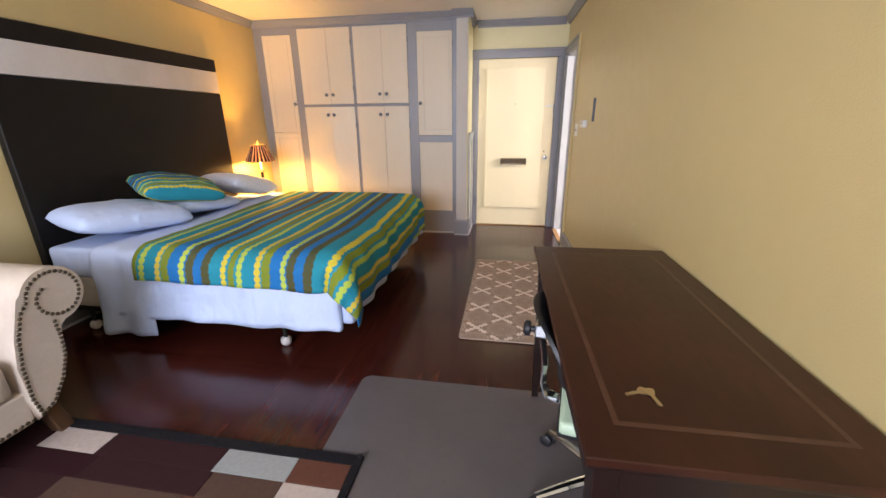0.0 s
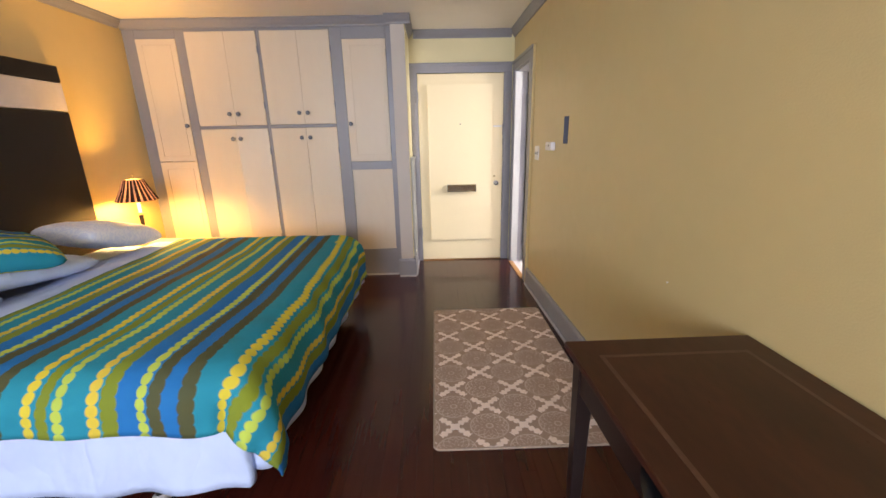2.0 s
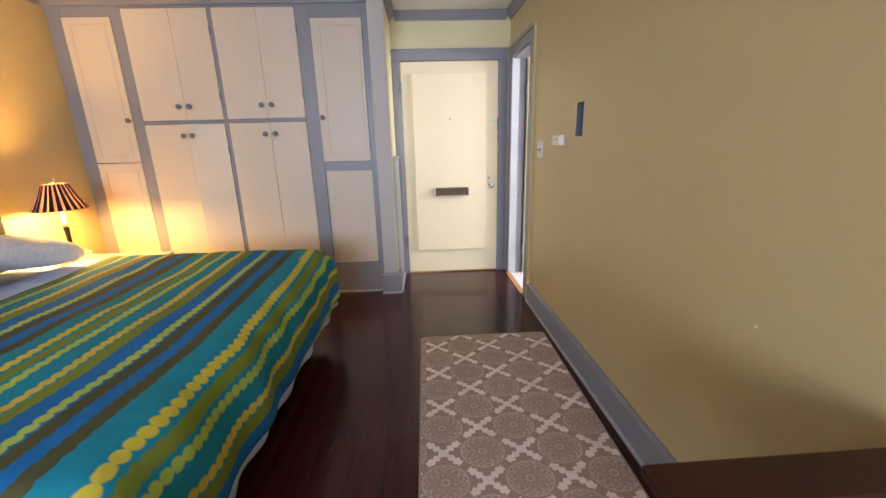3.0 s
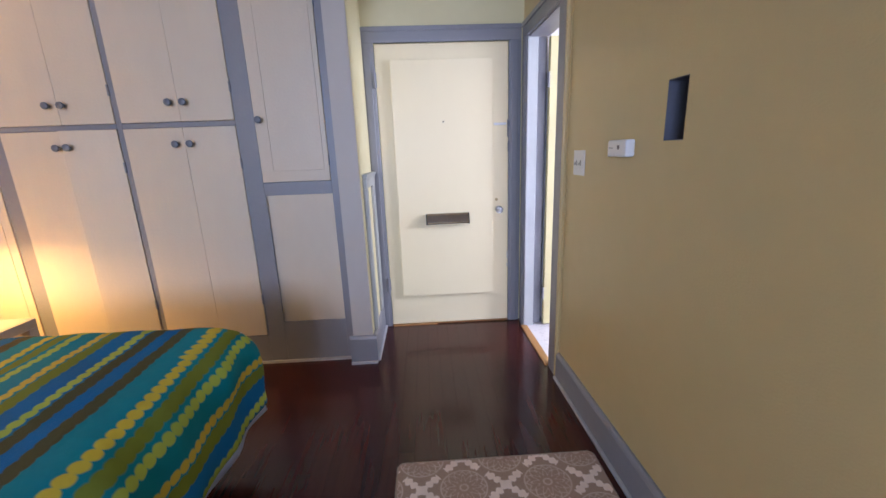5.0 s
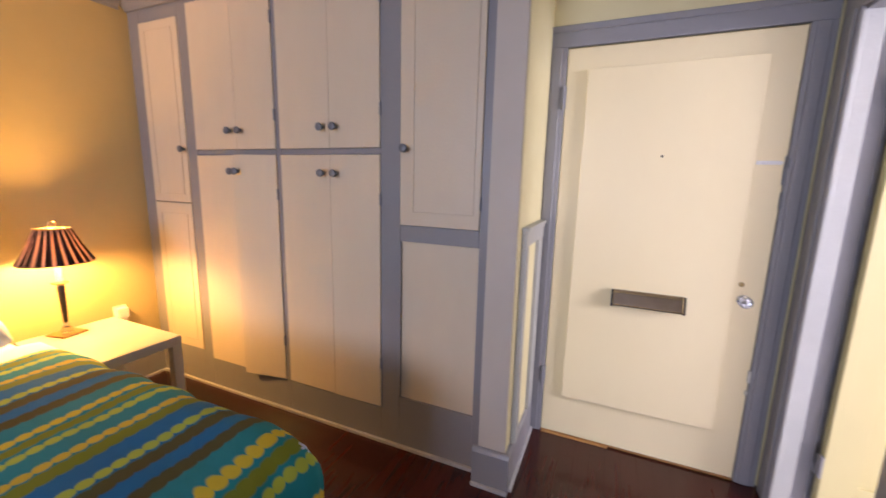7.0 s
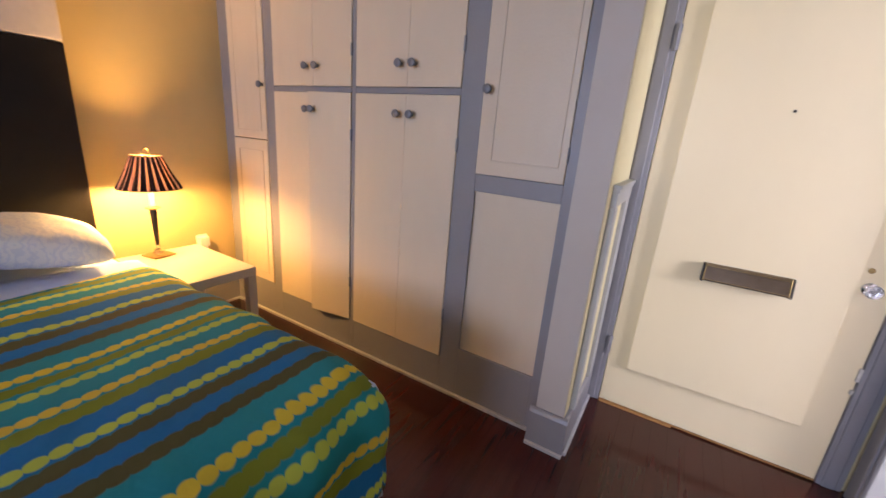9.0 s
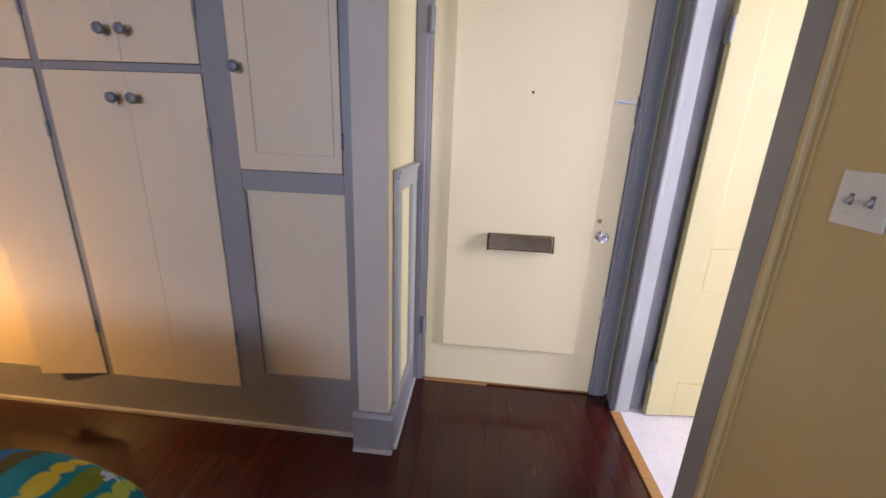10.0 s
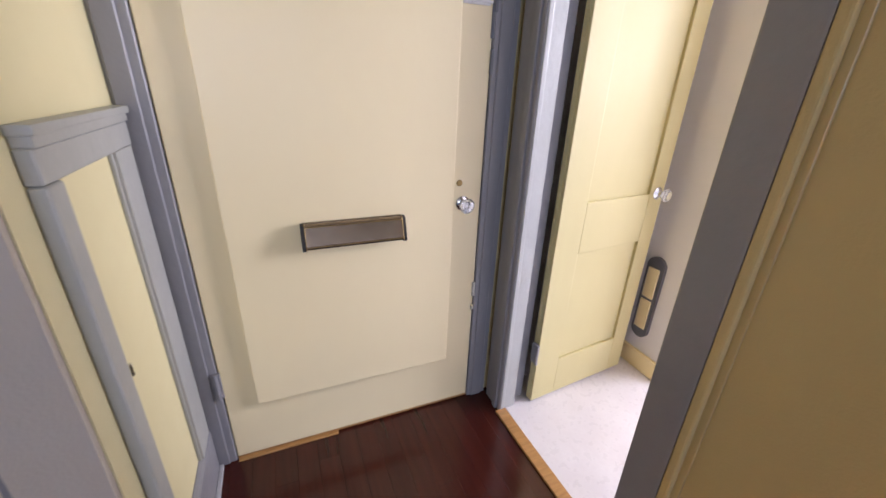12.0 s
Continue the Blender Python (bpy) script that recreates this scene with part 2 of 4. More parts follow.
def spread_material(name):
    """Plain cross bands with chains of touching dots between them, by the cloth's own lengths."""
    mat = material(name, (0.3, 0.3, 0.1), 0.85, spec=0.2)
    n = Nodes(mat)
    v, s, t, z = n.split("UV")
    wob = n.noise(v, 3.0, 2)
    s = n.math("ADD", s, n.math("MULTIPLY", n.math("SUBTRACT", wob, 0.5), 0.026))
    rough_edge = n.math("MULTIPLY", n.math("SUBTRACT", n.noise(v, 60, 2), 0.5), 0.10)
    u = n.math("DIVIDE", n.math("ADD", s, 1.425), 0.0533)
    u = n.math("FLOORED_MODULO", n.math("ADD", u, rough_edge), 12.0)
    teal, olive, yellow, lime = (0.001, 0.26, 0.36), (0.215, 0.255, 0.010), (0.75, 0.59, 0.04), (0.50, 0.61, 0.08)
    blue, brown, gold = (0.002, 0.16, 0.46), (0.090, 0.078, 0.020), (0.74, 0.54, 0.05)
    ramp = n.nt.nodes.new("ShaderNodeValToRGB")
    stops = [(0.0, teal), (5.5, blue), (8.0, teal), (8.7, blue), (10.45, teal)]
    elements = ramp.color_ramp.elements
    elements[0].position, elements[0].color = 0.0, (*teal, 1)
    elements[1].position, elements[1].color = 1.0, (*teal, 1)
    for (p0, c0), (p1, c1) in zip(stops, stops[1:]):
        for p, c in ((p1 - 0.16, c0), (p1 + 0.16, c1)):
            elements.new(p / 12).color = (*c, 1)
    n.nt.links.new(n.math("DIVIDE", u, 12.0), ramp.inputs[0])
    c = ramp.outputs[0]
    # centre, tone, phase, least half width, bulge of each bead
    for centre, tone, start, least, bulge in ((1.5, olive, 0.2, 0.26, 0.16), (5.42, olive, 0.6, 0.34, 0.16), (8.45, brown, 0.3, 0.34, 0.16), (10.4, brown, 0.8, 0.34, 0.16),
                                              (0.5, yellow, 0.0, 0.06, 0.29), (2.5, lime, 0.4, 0.06, 0.29), (4.5, gold, 0.1, 0.06, 0.29), (7.5, lime, 0.7, 0.06, 0.29)):
        across = n.math("SUBTRACT", n.math("FRACT", n.math("MULTIPLY_ADD", t, 1 / 0.039, start + 100.0)), 0.5)
        lobe = n.math("MAXIMUM", n.math("SUBTRACT", 1.0, n.math("MULTIPLY", n.math("MULTIPLY", across, across), 4.0)), 0.0)
        half = n.math("MULTIPLY_ADD", n.math("SQRT", lobe), bulge, least)
        gap = n.math("SUBTRACT", half, n.math("ABSOLUTE", n.math("SUBTRACT", u, centre)))
        mask = n.math("MAXIMUM", n.math("MINIMUM", n.math("MULTIPLY_ADD", gap, 9.0, 0.5), 1.0), 0.0)
        c = n.mix(mask, c, tone)
    cloth = n.noise(v, 90, 4)
    fade = n.noise(v, 7, 3)
    c = n.mix(n.math("MULTIPLY", cloth, 0.07), c, (0.10, 0.12, 0.06))
    c = n.mix(n.math("MULTIPLY", fade, 0.20), c, (0.03, 0.15, 0.17))
    n.colour(c)
    n.bump(n.math("ADD", n.math("MULTIPLY", n.noise(v, 11, 4), 2.6), n.math("MULTIPLY", n.noise(v, 700, 2), 0.25)), 0.40, 0.012)
    return mat


SPREAD = spread_material("striped_cotton_spread")


def rug_material():
    """Brown runner with cream crosses and ringed medallions on a staggered lattice."""
    mat = material("patterned_rug_wool", (0.2, 0.15, 0.11), 0.95, spec=0.1)
    n = Nodes(mat)
    v, x, y, z = n.split()
    cx, cy = 0.340, 0.305
    x, y = n.math("SUBTRACT", x, 0.101), n.math("SUBTRACT", y, 0.1395)

    def local(ox, oy):
        a = n.math("SUBTRACT", n.math("FRACT", n.math("ADD", n.math("DIVIDE", x, cx), ox)), 0.5)
        b = n.math("SUBTRACT", n.math("FRACT", n.math("ADD", n.math("DIVIDE", y, cy), oy)), 0.5)
        return n.math("MULTIPLY", a, cx), n.math("MULTIPLY", b, cy)

    cross, ring = None, None
    for ox, oy in ((0.0, 0.0), (0.5, 0.5)):
        a, b = local(ox, oy)
        p, q = n.math("ABSOLUTE", a), n.math("ABSOLUTE", b)
        r = n.math("SQRT", n.math("ADD", n.math("MULTIPLY", a, a), n.math("MULTIPLY", b, b)))
        slant = n.math("ABSOLUTE", n.math("SUBTRACT", p, n.math("MULTIPLY", q, 1.15)))
        jag = n.math("MULTIPLY", n.math("ABSOLUTE", n.math("SINE", n.math("MULTIPLY", r, 110))), 0.017)
        wide = n.math("ADD", n.math("MULTIPLY_ADD", r, 0.10, 0.006), jag)
        arm = n.math("MULTIPLY", n.math("LESS_THAN", slant, wide), n.math("LESS_THAN", r, 0.094))
        cross = arm if cross is None else n.math("MAXIMUM", cross, arm)
        a, b = local(ox + 0.5, oy)
        r = n.math("SQRT", n.math("ADD", n.math("MULTIPLY", a, a), n.math("MULTIPLY", n.math("MULTIPLY", b, b), 1.2)))
        turn = n.math("ARCTAN2", b, a)
        petal = n.math("MULTIPLY", n.math("ADD", n.math("COSINE", n.math("MULTIPLY", turn, 12)), 1.0), 0.016)
        lines = n.math("LESS_THAN", n.math("ABSOLUTE", n.math("SUBTRACT", r, 0.093)), 0.0035)
        lines = n.math("MAXIMUM", lines, n.math("LESS_THAN", n.math("ABSOLUTE", n.math("SUBTRACT", r, n.math("ADD", petal, 0.036))), 0.0045))
        lines = n.math("MAXIMUM", lines, n.math("LESS_THAN", n.math("ABSOLUTE", n.math("SUBTRACT", r, 0.016)), 0.004))
        inner = n.math("MULTIPLY_ADD", n.math("COSINE", n.math("MULTIPLY", turn, 16)), 0.007, 0.079)
        lines = n.math("MAXIMUM", lines, n.math("LESS_THAN", n.math("ABSOLUTE", n.math("SUBTRACT", r, inner)), 0.0035))
        ring = lines if ring is None else n.math("MAXIMUM", ring, lines)
    pile = n.noise(v, 220, 3)
    wear = n.noise(v, 7, 4)
    base = n.mix(n.math("MULTIPLY", pile, 0.8), (0.47, 0.335, 0.26), (0.26, 0.175, 0.135))
    base = n.mix(n.math("MULTIPLY", ring, n.math("MULTIPLY_ADD", wear, 0.9, 0.15)), base, (0.66, 0.53, 0.44))
    worn = n.math("MULTIPLY", cross, n.math("MINIMUM", n.math("MULTIPLY_ADD", wear, 0.8, 0.50), 1.0))
    base = n.mix(worn, base, (0.90, 0.76, 0.68))
    n.colour(base)
    n.bump(pile, 0.5, 0.006)
    return mat


RUGMAT = rug_material()
RUGEDGE = material("tan_rug_binding", (0.42, 0.32, 0.25), 0.9, grain=(60, (1, 1, 1), (0.30, 0.22, 0.17), 0.6), spec=0.1)


def pillow_print():
    mat = material("pale_blue_print_cotton", (0.72, 0.75, 0.84), 0.85, spec=0.2)
    n = Nodes(mat)
    v, x, y, z = n.split()
    w = n.nt.nodes.new("ShaderNodeTexWave")
    w.inputs["Scale"].default_value, w.inputs["Distortion"].default_value, w.inputs["Detail Scale"].default_value = 9, 11, 3
    n.nt.links.new(v, w.inputs["Vector"])
    n.colour(n.mix(n.math("MULTIPLY", n.math("GREATER_THAN", w.outputs["Fac"], 0.62), 0.6), (0.82, 0.85, 0.95), (0.66, 0.72, 0.90)))
    n.bump(n.noise(v, 400, 2), 0.12, 0.005)
    return mat


PRINT = pillow_print()


# ---- mesh helpers ----
def box(bm, x0, x1, y0, y1, z0, z1, bevel=0.0, segments=1):
    made = bmesh.ops.create_cube(bm, size=1.0, matrix=Matrix.Translation(((x0 + x1) / 2, (y0 + y1) / 2, (z0 + z1) / 2)) @ Matrix.Diagonal((x1 - x0, y1 - y0, z1 - z0, 1)))
    if bevel:
        edges = {e for v in made["verts"] for e in v.link_edges}
        bmesh.ops.bevel(bm, geom=list(edges), offset=bevel, segments=segments, profile=0.7, affect="EDGES")
    return bm


def boxed(*args):
    return box(bmesh.new(), *args)


def lathe(bm, profile, m=Matrix(), n=24):
    """profile: (radius, height) from below up, turned about z."""
    rings = []
    for r, z in profile:
        if r < 1e-5:
            rings.append([bm.verts.new(m @ Vector((0, 0, z)))])
        else:
            rings.append([bm.verts.new(m @ Vector((r * math.cos(2 * math.pi * k / n), r * math.sin(2 * math.pi * k / n), z))) for k in range(n)])
    for a, b in zip(rings, rings[1:]):
        for k in range(n):
            i, j = k, (k + 1) % n
            if len(a) == 1 and len(b) > 1:
                bm.faces.new((a[0], b[j], b[i]))
            elif len(b) == 1 and len(a) > 1:
                bm.faces.new((a[i], a[j], b[0]))
            elif len(a) > 1:
                bm.faces.new((a[i], a[j], b[j], b[i]))
    return bm


def pipe(bm, points, radii, n=10, squash=1.0):
    """A round bar along points."""
    points = [Vector(p) for p in points]
    if isinstance(radii, (int, float)):
        radii = [radii] * len(points)
    rings, side = [], None
    for k, p in enumerate(points):
        d = (points[min(k + 1, len(points) - 1)] - points[max(k - 1, 0)]).normalized()
        if side is None:
            side = d.orthogonal().normalized()
        side = (side - d * side.dot(d)).normalized()
        up = d.cross(side)
        rings.append([bm.verts.new(p + radii[k] * (side * math.cos(2 * math.pi * i / n) + up * squash * math.sin(2 * math.pi * i / n))) for i in range(n)])
    for a, b in zip(rings, rings[1:]):
        for i in range(n):
            bm.faces.new((a[i], a[(i + 1) % n], b[(i + 1) % n], b[i]))
    bm.faces.new(rings[0][::-1])
    bm.faces.new(rings[-1])
    return bm


def ribbon(bm, outline, y0, y1, m=Matrix()):
    """A prism: a closed outline of (x, z) drawn out from y0 to y1."""
    a = [bm.verts.new(m @ Vector((x, y0, z))) for x, z in outline]
    b = [bm.verts.new(m @ Vector((x, y1, z))) for x, z in outline]
    k = len(a)
    for i in range(k):
        bm.faces.new((a[i], a[(i + 1) % k], b[(i + 1) % k], b[i]))
    bm.faces.new(a[::-1])
    bm.faces.new(b)
    bmesh.ops.recalc_face_normals(bm, faces=bm.faces)
    return bm


def part(name, bm, mat, parent=None, label="", smooth=None):
    mesh = bpy.data.meshes.new(name)
    bmesh.ops.recalc_face_normals(bm, faces=bm.faces)
    bm.to_mesh(mesh)
    bm.free()
    mesh.materials.append(mat)
    if smooth is not None:
        mesh.shade_smooth()
        mesh.set_sharp_from_angle(angle=radians(smooth))
    ob = new(name, mesh)
    ob.parent = parent
    if label:
        ob["label"] = label
    return ob


def thing(name, m, label, category, group="", kind=""):
    ob = new(name)
    ob.empty_display_size = 0.1
    ob.matrix_world = m
    return tagged(ob, label, category, group, kind)


def structure(name, bm, mat, label, category, m=None):
    ob = part(name, bm, mat)
    if m is not None:
        ob.matrix_world = m
    return tagged(ob, label, category, kind="structure")


def pierced(length0, length1, height, thick, holes):
    """A wall slab along x (length) and z, from y = 0 to thick, with rectangular holes (a0, a1, z0, z1)."""
    bm = bmesh.new()
    xs = sorted({length0, length1, *(v for h in holes for v in h[:2])})
    zs = sorted({0.0, height, *(v for h in holes for v in h[2:])})
    solid = lambda i, k: 0 <= i < len(xs) - 1 and 0 <= k < len(zs) - 1 and not any(h[0] <= (xs[i] + xs[i + 1]) / 2 <= h[1] and h[2] <= (zs[k] + zs[k + 1]) / 2 <= h[3] for h in holes)
    verts = {}

    def vert(i, k, y):
        if (i, k, y) not in verts:
            verts[i, k, y] = bm.verts.new((xs[i], y, zs[k]))
        return verts[i, k, y]

    for i in range(len(xs) - 1):
        for k in range(len(zs) - 1):
            if not solid(i, k):
                continue
            for y in (0.0, thick):
                bm.faces.new([vert(*c, y) for c in ((i, k), (i + 1, k), (i + 1, k + 1), (i, k + 1))])
            for other, c, d in (((i - 1, k), (i, k), (i, k + 1)), ((i + 1, k), (i + 1, k), (i + 1, k + 1)), ((i, k - 1), (i, k), (i + 1, k)), ((i, k + 1), (i, k + 1), (i + 1, k + 1))):
                if not solid(*other):
                    bm.faces.new((vert(*c, 0.0), vert(*d, 0.0), vert(*d, thick), vert(*c, thick)))
    return bm


# ---- the room ----
H = 2.45
LEFT, BACK, CLOSET, DOORWALL = -2.80, -1.75, 4.857, 5.345
RIGHT = pose(0.857, 4.35, 0, 0, 0, 1.15)  # local y runs along the right-hand wall, local x into it

structure("wall_right", pierced(-6.3, 1.1, H, 0.12, [(0.265, 0.900, 0.0, 2.04), (-0.745, -0.65, 1.33, 1.51)]), WALL, "olive yellow painted plaster wall with a doorway", "wall", RIGHT @ pose(0, 0, 0) @ Matrix(((0, 1, 0, 0), (1, 0, 0, 0), (0, 0, 1, 0), (0, 0, 0, 1))))
structure("wall_door", pierced(-0.265, 1.0, H, 0.12, [(-0.187, 0.73, 0.0, 2.045)]), FOYER, "pale yellow wall round the entrance door", "wall", pose(0, DOORWALL, 0))
structure("wall_left", boxed(LEFT - 0.12, LEFT, BACK - 0.12, 5.5, 0, H), WALL, "olive yellow painted wall behind the bed", "wall")
structure("wall_back", pierced(LEFT, 1.1, H, 0.12, [(-2.1, -0.1, 0.92, 2.30)]), WALL, "olive yellow wall with a window", "wall", pose(0, BACK - 0.12, 0))
structure("wall_closet_end", boxed(-0.392, -0.268, 4.80, 5.47, 0, H), PILLAR, "pale grey end wall of the wardrobe", "wall")
structure("wall_foyer", boxed(-0.2675, -0.264, 4.815, DOORWALL, 0, H), FOYER, "pale yellow painted side wall of the entrance", "wall")
structure("wall_behind_wardrobe", boxed(LEFT, -0.392, 5.42, 5.47, 0, H), WALL, "plain wall behind the wardrobe", "wall")
structure("ceiling", boxed(LEFT - 0.12, 1.1, BACK - 0.12, 5.47, H, H + 0.1), CEIL, "off-white painted plaster ceiling", "ceiling")
structure("wall_hallway", boxed(-0.4, 1.0, 5.466, 5.50, -0.05, H), WALL, "plain wall behind the entrance door", "wall")


def crown(m, x0, x1):
    """Crown moulding along local x; its back is at y = 0 and it stands out to -y."""
    bm = bmesh.new()
    outline = [(0, H - 0.075), (-0.012, H - 0.075), (-0.016, H - 0.062), (-0.030, H - 0.045), (-0.046, H - 0.018), (-0.052, H - 0.014), (-0.052, H - 0.001), (0, H - 0.001)]
    a = [bm.verts.new((x0, y, z)) for y, z in outline]
    b = [bm.verts.new((x1, y, z)) for y, z in outline]
    for i in range(len(a)):
        j = (i + 1) % len(a)
        bm.faces.new((a[i], a[j], b[j], b[i]))
    bm.faces.new(a)
    bm.faces.new(b[::-1])
    ob = part("crown_moulding", bm, TRIM)
    ob.matrix_world = m
    return tagged(ob, "grey painted crown moulding under the ceiling", "moulding", kind="structure")


crown(pose(LEFT, 0, 0, 0, 0, 90), BACK, CLOSET - 0.05)
crown(pose(0, CLOSET - 0.004, 0), LEFT, -0.392)
crown(pose(0, 4.80, 0), -0.444, -0.213)
crown(pose(-0.264, 0, 0, 0, 0, 90), 4.80, DOORWALL)
crown(pose(0, DOORWALL, 0), -0.212, 0.80)
crown(RIGHT @ pose(0, 0, 0, 0, 0, -90), -0.99, 6.0)


def baseboard(m, x0, x1, height=0.19):
    """Grey baseboard along local x, standing out to -y, with a paler shoe."""
    bm = bmesh.new()
    outline = [(0, 0.0), (-0.022, 0.0), (-0.022, height - 0.02), (-0.016, height - 0.006), (-0.010, height), (0, height)]
    a = [bm.verts.new((x0, y, z)) for y, z in outline]
    b = [bm.verts.new((x1, y, z)) for y, z in outline]
    for i in range(len(a)):
        j = (i + 1) % len(a)
        bm.faces.new((a[i], a[j], b[j], b[i]))
    bm.faces.new(a)
    bm.faces.new(b[::-1])
    ob = part("baseboard", bm, TRIM)
    ob.matrix_world = m
    shoe = boxed(x0, x1, -0.036, -0.0225, 0.0, 0.016, 0.004, 2)
    part("shoe_moulding", shoe, SHOE, ob)
    return tagged(ob, "grey painted wooden baseboard along the wall", "baseboard", kind="structure")


baseboard(RIGHT @ pose(0, 0, 0, 0, 0, -90), -0.133, 6.0, 0.165)
baseboard(pose(LEFT, 0, 0, 0, 0, 90), BACK, CLOSET)
baseboard(pose(0, 4.80, 0), -0.414, -0.242)
baseboard(pose(-0.264, 0, 0, 0, 0, 90), 4.80, 5.315)


def casing(name, m, x0, x1, head, wide, label, skip_right=None):
    """Door casing: two stiles and a head on the wall plane y = 0, standing out to -y, with a stepped outer edge."""
    top = thing(name, m, label, "door frame", kind="structure")
    right = x1 + wide if skip_right is None else skip_right
    for lo, hi, z0, z1, n in ((x0 - wide, x0, 0.0, head, "stile"), (x1, right, 0.0, head, "stile"), (x0 - wide, right, head, head + wide + 0.01, "head")):
        bm = boxed(lo, hi, -0.020, 0.0, z0, z1, 0.003)
        if n == "stile":
            box(bm, lo + 0.2 * (hi - lo), hi - 0.25 * (hi - lo), -0.026, -0.018, z0, z1, 0.003)
        else:
            box(bm, lo, hi, -0.028, -0.018, z1 - 0.03, z1, 0.003)
        part("casing_" + n, bm, TRIM, top)
    return top


casing("door_frame", pose(0, DOORWALL, 0), -0.187, 0.73, 2.045, 0.088, "grey painted wooden frame of the entrance door", 0.815)
lining = thing("doorway_frame", RIGHT @ pose(0, 0, 0, 0, 0, -90), "grey painted wooden frame of the bathroom doorway", "door frame", kind="structure")
# local x runs back along the wall: the near stile lies at x > -0.265, the far one at x < -0.85
part("casing_stile", boxed(-0.268, -0.172, -0.020, 0.0, 0.0, 2.04, 0.005, 2), TRIM, lining)
part("casing_bead", box(boxed(-0.172, -0.150, -0.021, 0.0, 0.0, 2.135, 0.009, 4), -0.151, -0.134, -0.005, 0.0, 0.0, 2.135, 0.004, 3), WALL, lining, "outer bead painted over in the olive wall paint")
part("casing_stile", box(boxed(-0.960, -0.848, -0.020, 0.0, 0.0, 2.04, 0.003), -0.895, -0.866, -0.029, -0.018, 0.0, 2.04, 0.006, 3), TRIM, lining)
part("casing_head", box(boxed(-0.960, -0.172, -0.020, 0.0, 2.04, 2.135, 0.003), -0.960, -0.172, -0.028, -0.018, 2.11, 2.138, 0.004, 2), TRIM, lining)
part("jamb", boxed(-0.270, -0.2645, -0.012, 0.126, 0.0, 2.04, 0.002), TRIM, lining)
part("jamb", boxed(-0.8995, -0.850, 0.0005, 0.058, 0.0, 2.04, 0.003), PALE_AND_LIT_GREY, lining, "far jamb, its grey lightened as lit from the bathroom")
# Liner added over the olive wall; its grey stands in for the gap's shade.
part("jamb", boxed(-0.8995, -0.893, 0.0585, 0.126, 0.0, 2.04, 0.001), TRIM, lining)
part("jamb_bead", boxed(-0.858, -0.844, -0.014, 0.004, 0.0, 2.03, 0.004, 2), PALE_AND_LIT_GREY, lining)
part("jamb", boxed(-0.8495, -0.2705, -0.004, 0.126, 2.027, 2.0405, 0.002), TRIM, lining)
part("stop", boxed(-0.283, -0.2702, 0.04, 0.075, 0.0, 2.026, 0.002), TRIM, lining)

# entrance door
entry = thing("door_1", pose(-0.184, 5.331, 0.012), "closed pale yellow wooden entrance door with mail box", "door", kind="structure")
part("slab", boxed(0.0, 0.911, 0.0, 0.04, 0.0, 2.027, 0.003), DOOR, entry)
part("raised_panel", boxed(0.099, 0.796, -0.026, 0.001, 0.238, 1.923, 0.004, 2), DOOR, entry)


def mail_box(parent, m):
    """A shallow hood on a back plate: sloped flap, flared end caps, pale worn edges."""
    body = part("mail_box", boxed(-0.152, 0.152, -0.008, 0.0, -0.038, 0.036, 0.003, 2), BRONZE, parent, "bronze mail slot cover")
    body.matrix_local = m
    side = [(-0.008, 0.034), (-0.022, 0.036), (-0.030, 0.032), (-0.050, -0.026), (-0.050, -0.034), (-0.044, -0.038), (-0.008, -0.038)]

    def swept(x0, x1, grow):
        bm = bmesh.new()
        rows = [[bm.verts.new((x, y * grow, z * grow)) for y, z in side] for x in (x0, x1)]
        for i in range(len(side)):
            j = (i + 1) % len(side)
            bm.faces.new((rows[0][i], rows[0][j], rows[1][j], rows[1][i]))
        bm.faces.new(rows[0][::-1])
        bm.faces.new(rows[1])
        bmesh.ops.bevel(bm, geom=bm.edges[:], offset=0.0012, segments=1, affect="EDGES")
        return bm

    part("flap", swept(-0.148, 0.148, 1.0), BRONZE, body)
    for x in (-0.153, 0.153):
        part("end_cap", swept(x - 0.006, x + 0.006, 1.07), IRON, body, "dark cast end cap")
        edge = [(x + (0.005 if x < 0 else -0.005), y * 1.075, z * 1.075) for y, z in side[1:5]]
        part("worn_edge", pipe(bmesh.new(), edge, 0.0012, 6), BRASS, body, "brass worn through the edge")
    part("rim", boxed(-0.147, 0.147, -0.0525, -0.0495, -0.029, -0.0265, 0.0005), BRASS, body, "brass line along the flap")
    part("rim", boxed(-0.147, 0.147, -0.0335, -0.0305, 0.028, 0.0305, 0.0005), BRASS, body)


mail_box(entry, pose(0.456, -0.026, 0.838))


def door_knob(parent, m, length=0.05):
    base = bmesh.new()
    turn = pose(0, 0, 0, 90, 0, 0)
    lathe(base, [(0.0, 0.0), (0.026, 0.0), (0.026, 0.003), (0.020, 0.007), (0.009, 0.010), (0.008, 0.024), (0.0, 0.024)], turn, 20)
    rose = part("rosette", base, CHROME, parent, "nickel knob rosette", 40)
    rose.matrix_local = m
    ball = bmesh.new()
    lathe(ball, [(0.0, 0.022), (0.013, 0.022), (0.019, 0.028), (0.027, 0.036), (0.027, 0.042), (0.020, 0.050), (0.0, 0.053)], turn, 12)
    part("glass_knob", ball, GLASS, rose, "faceted clear glass knob")


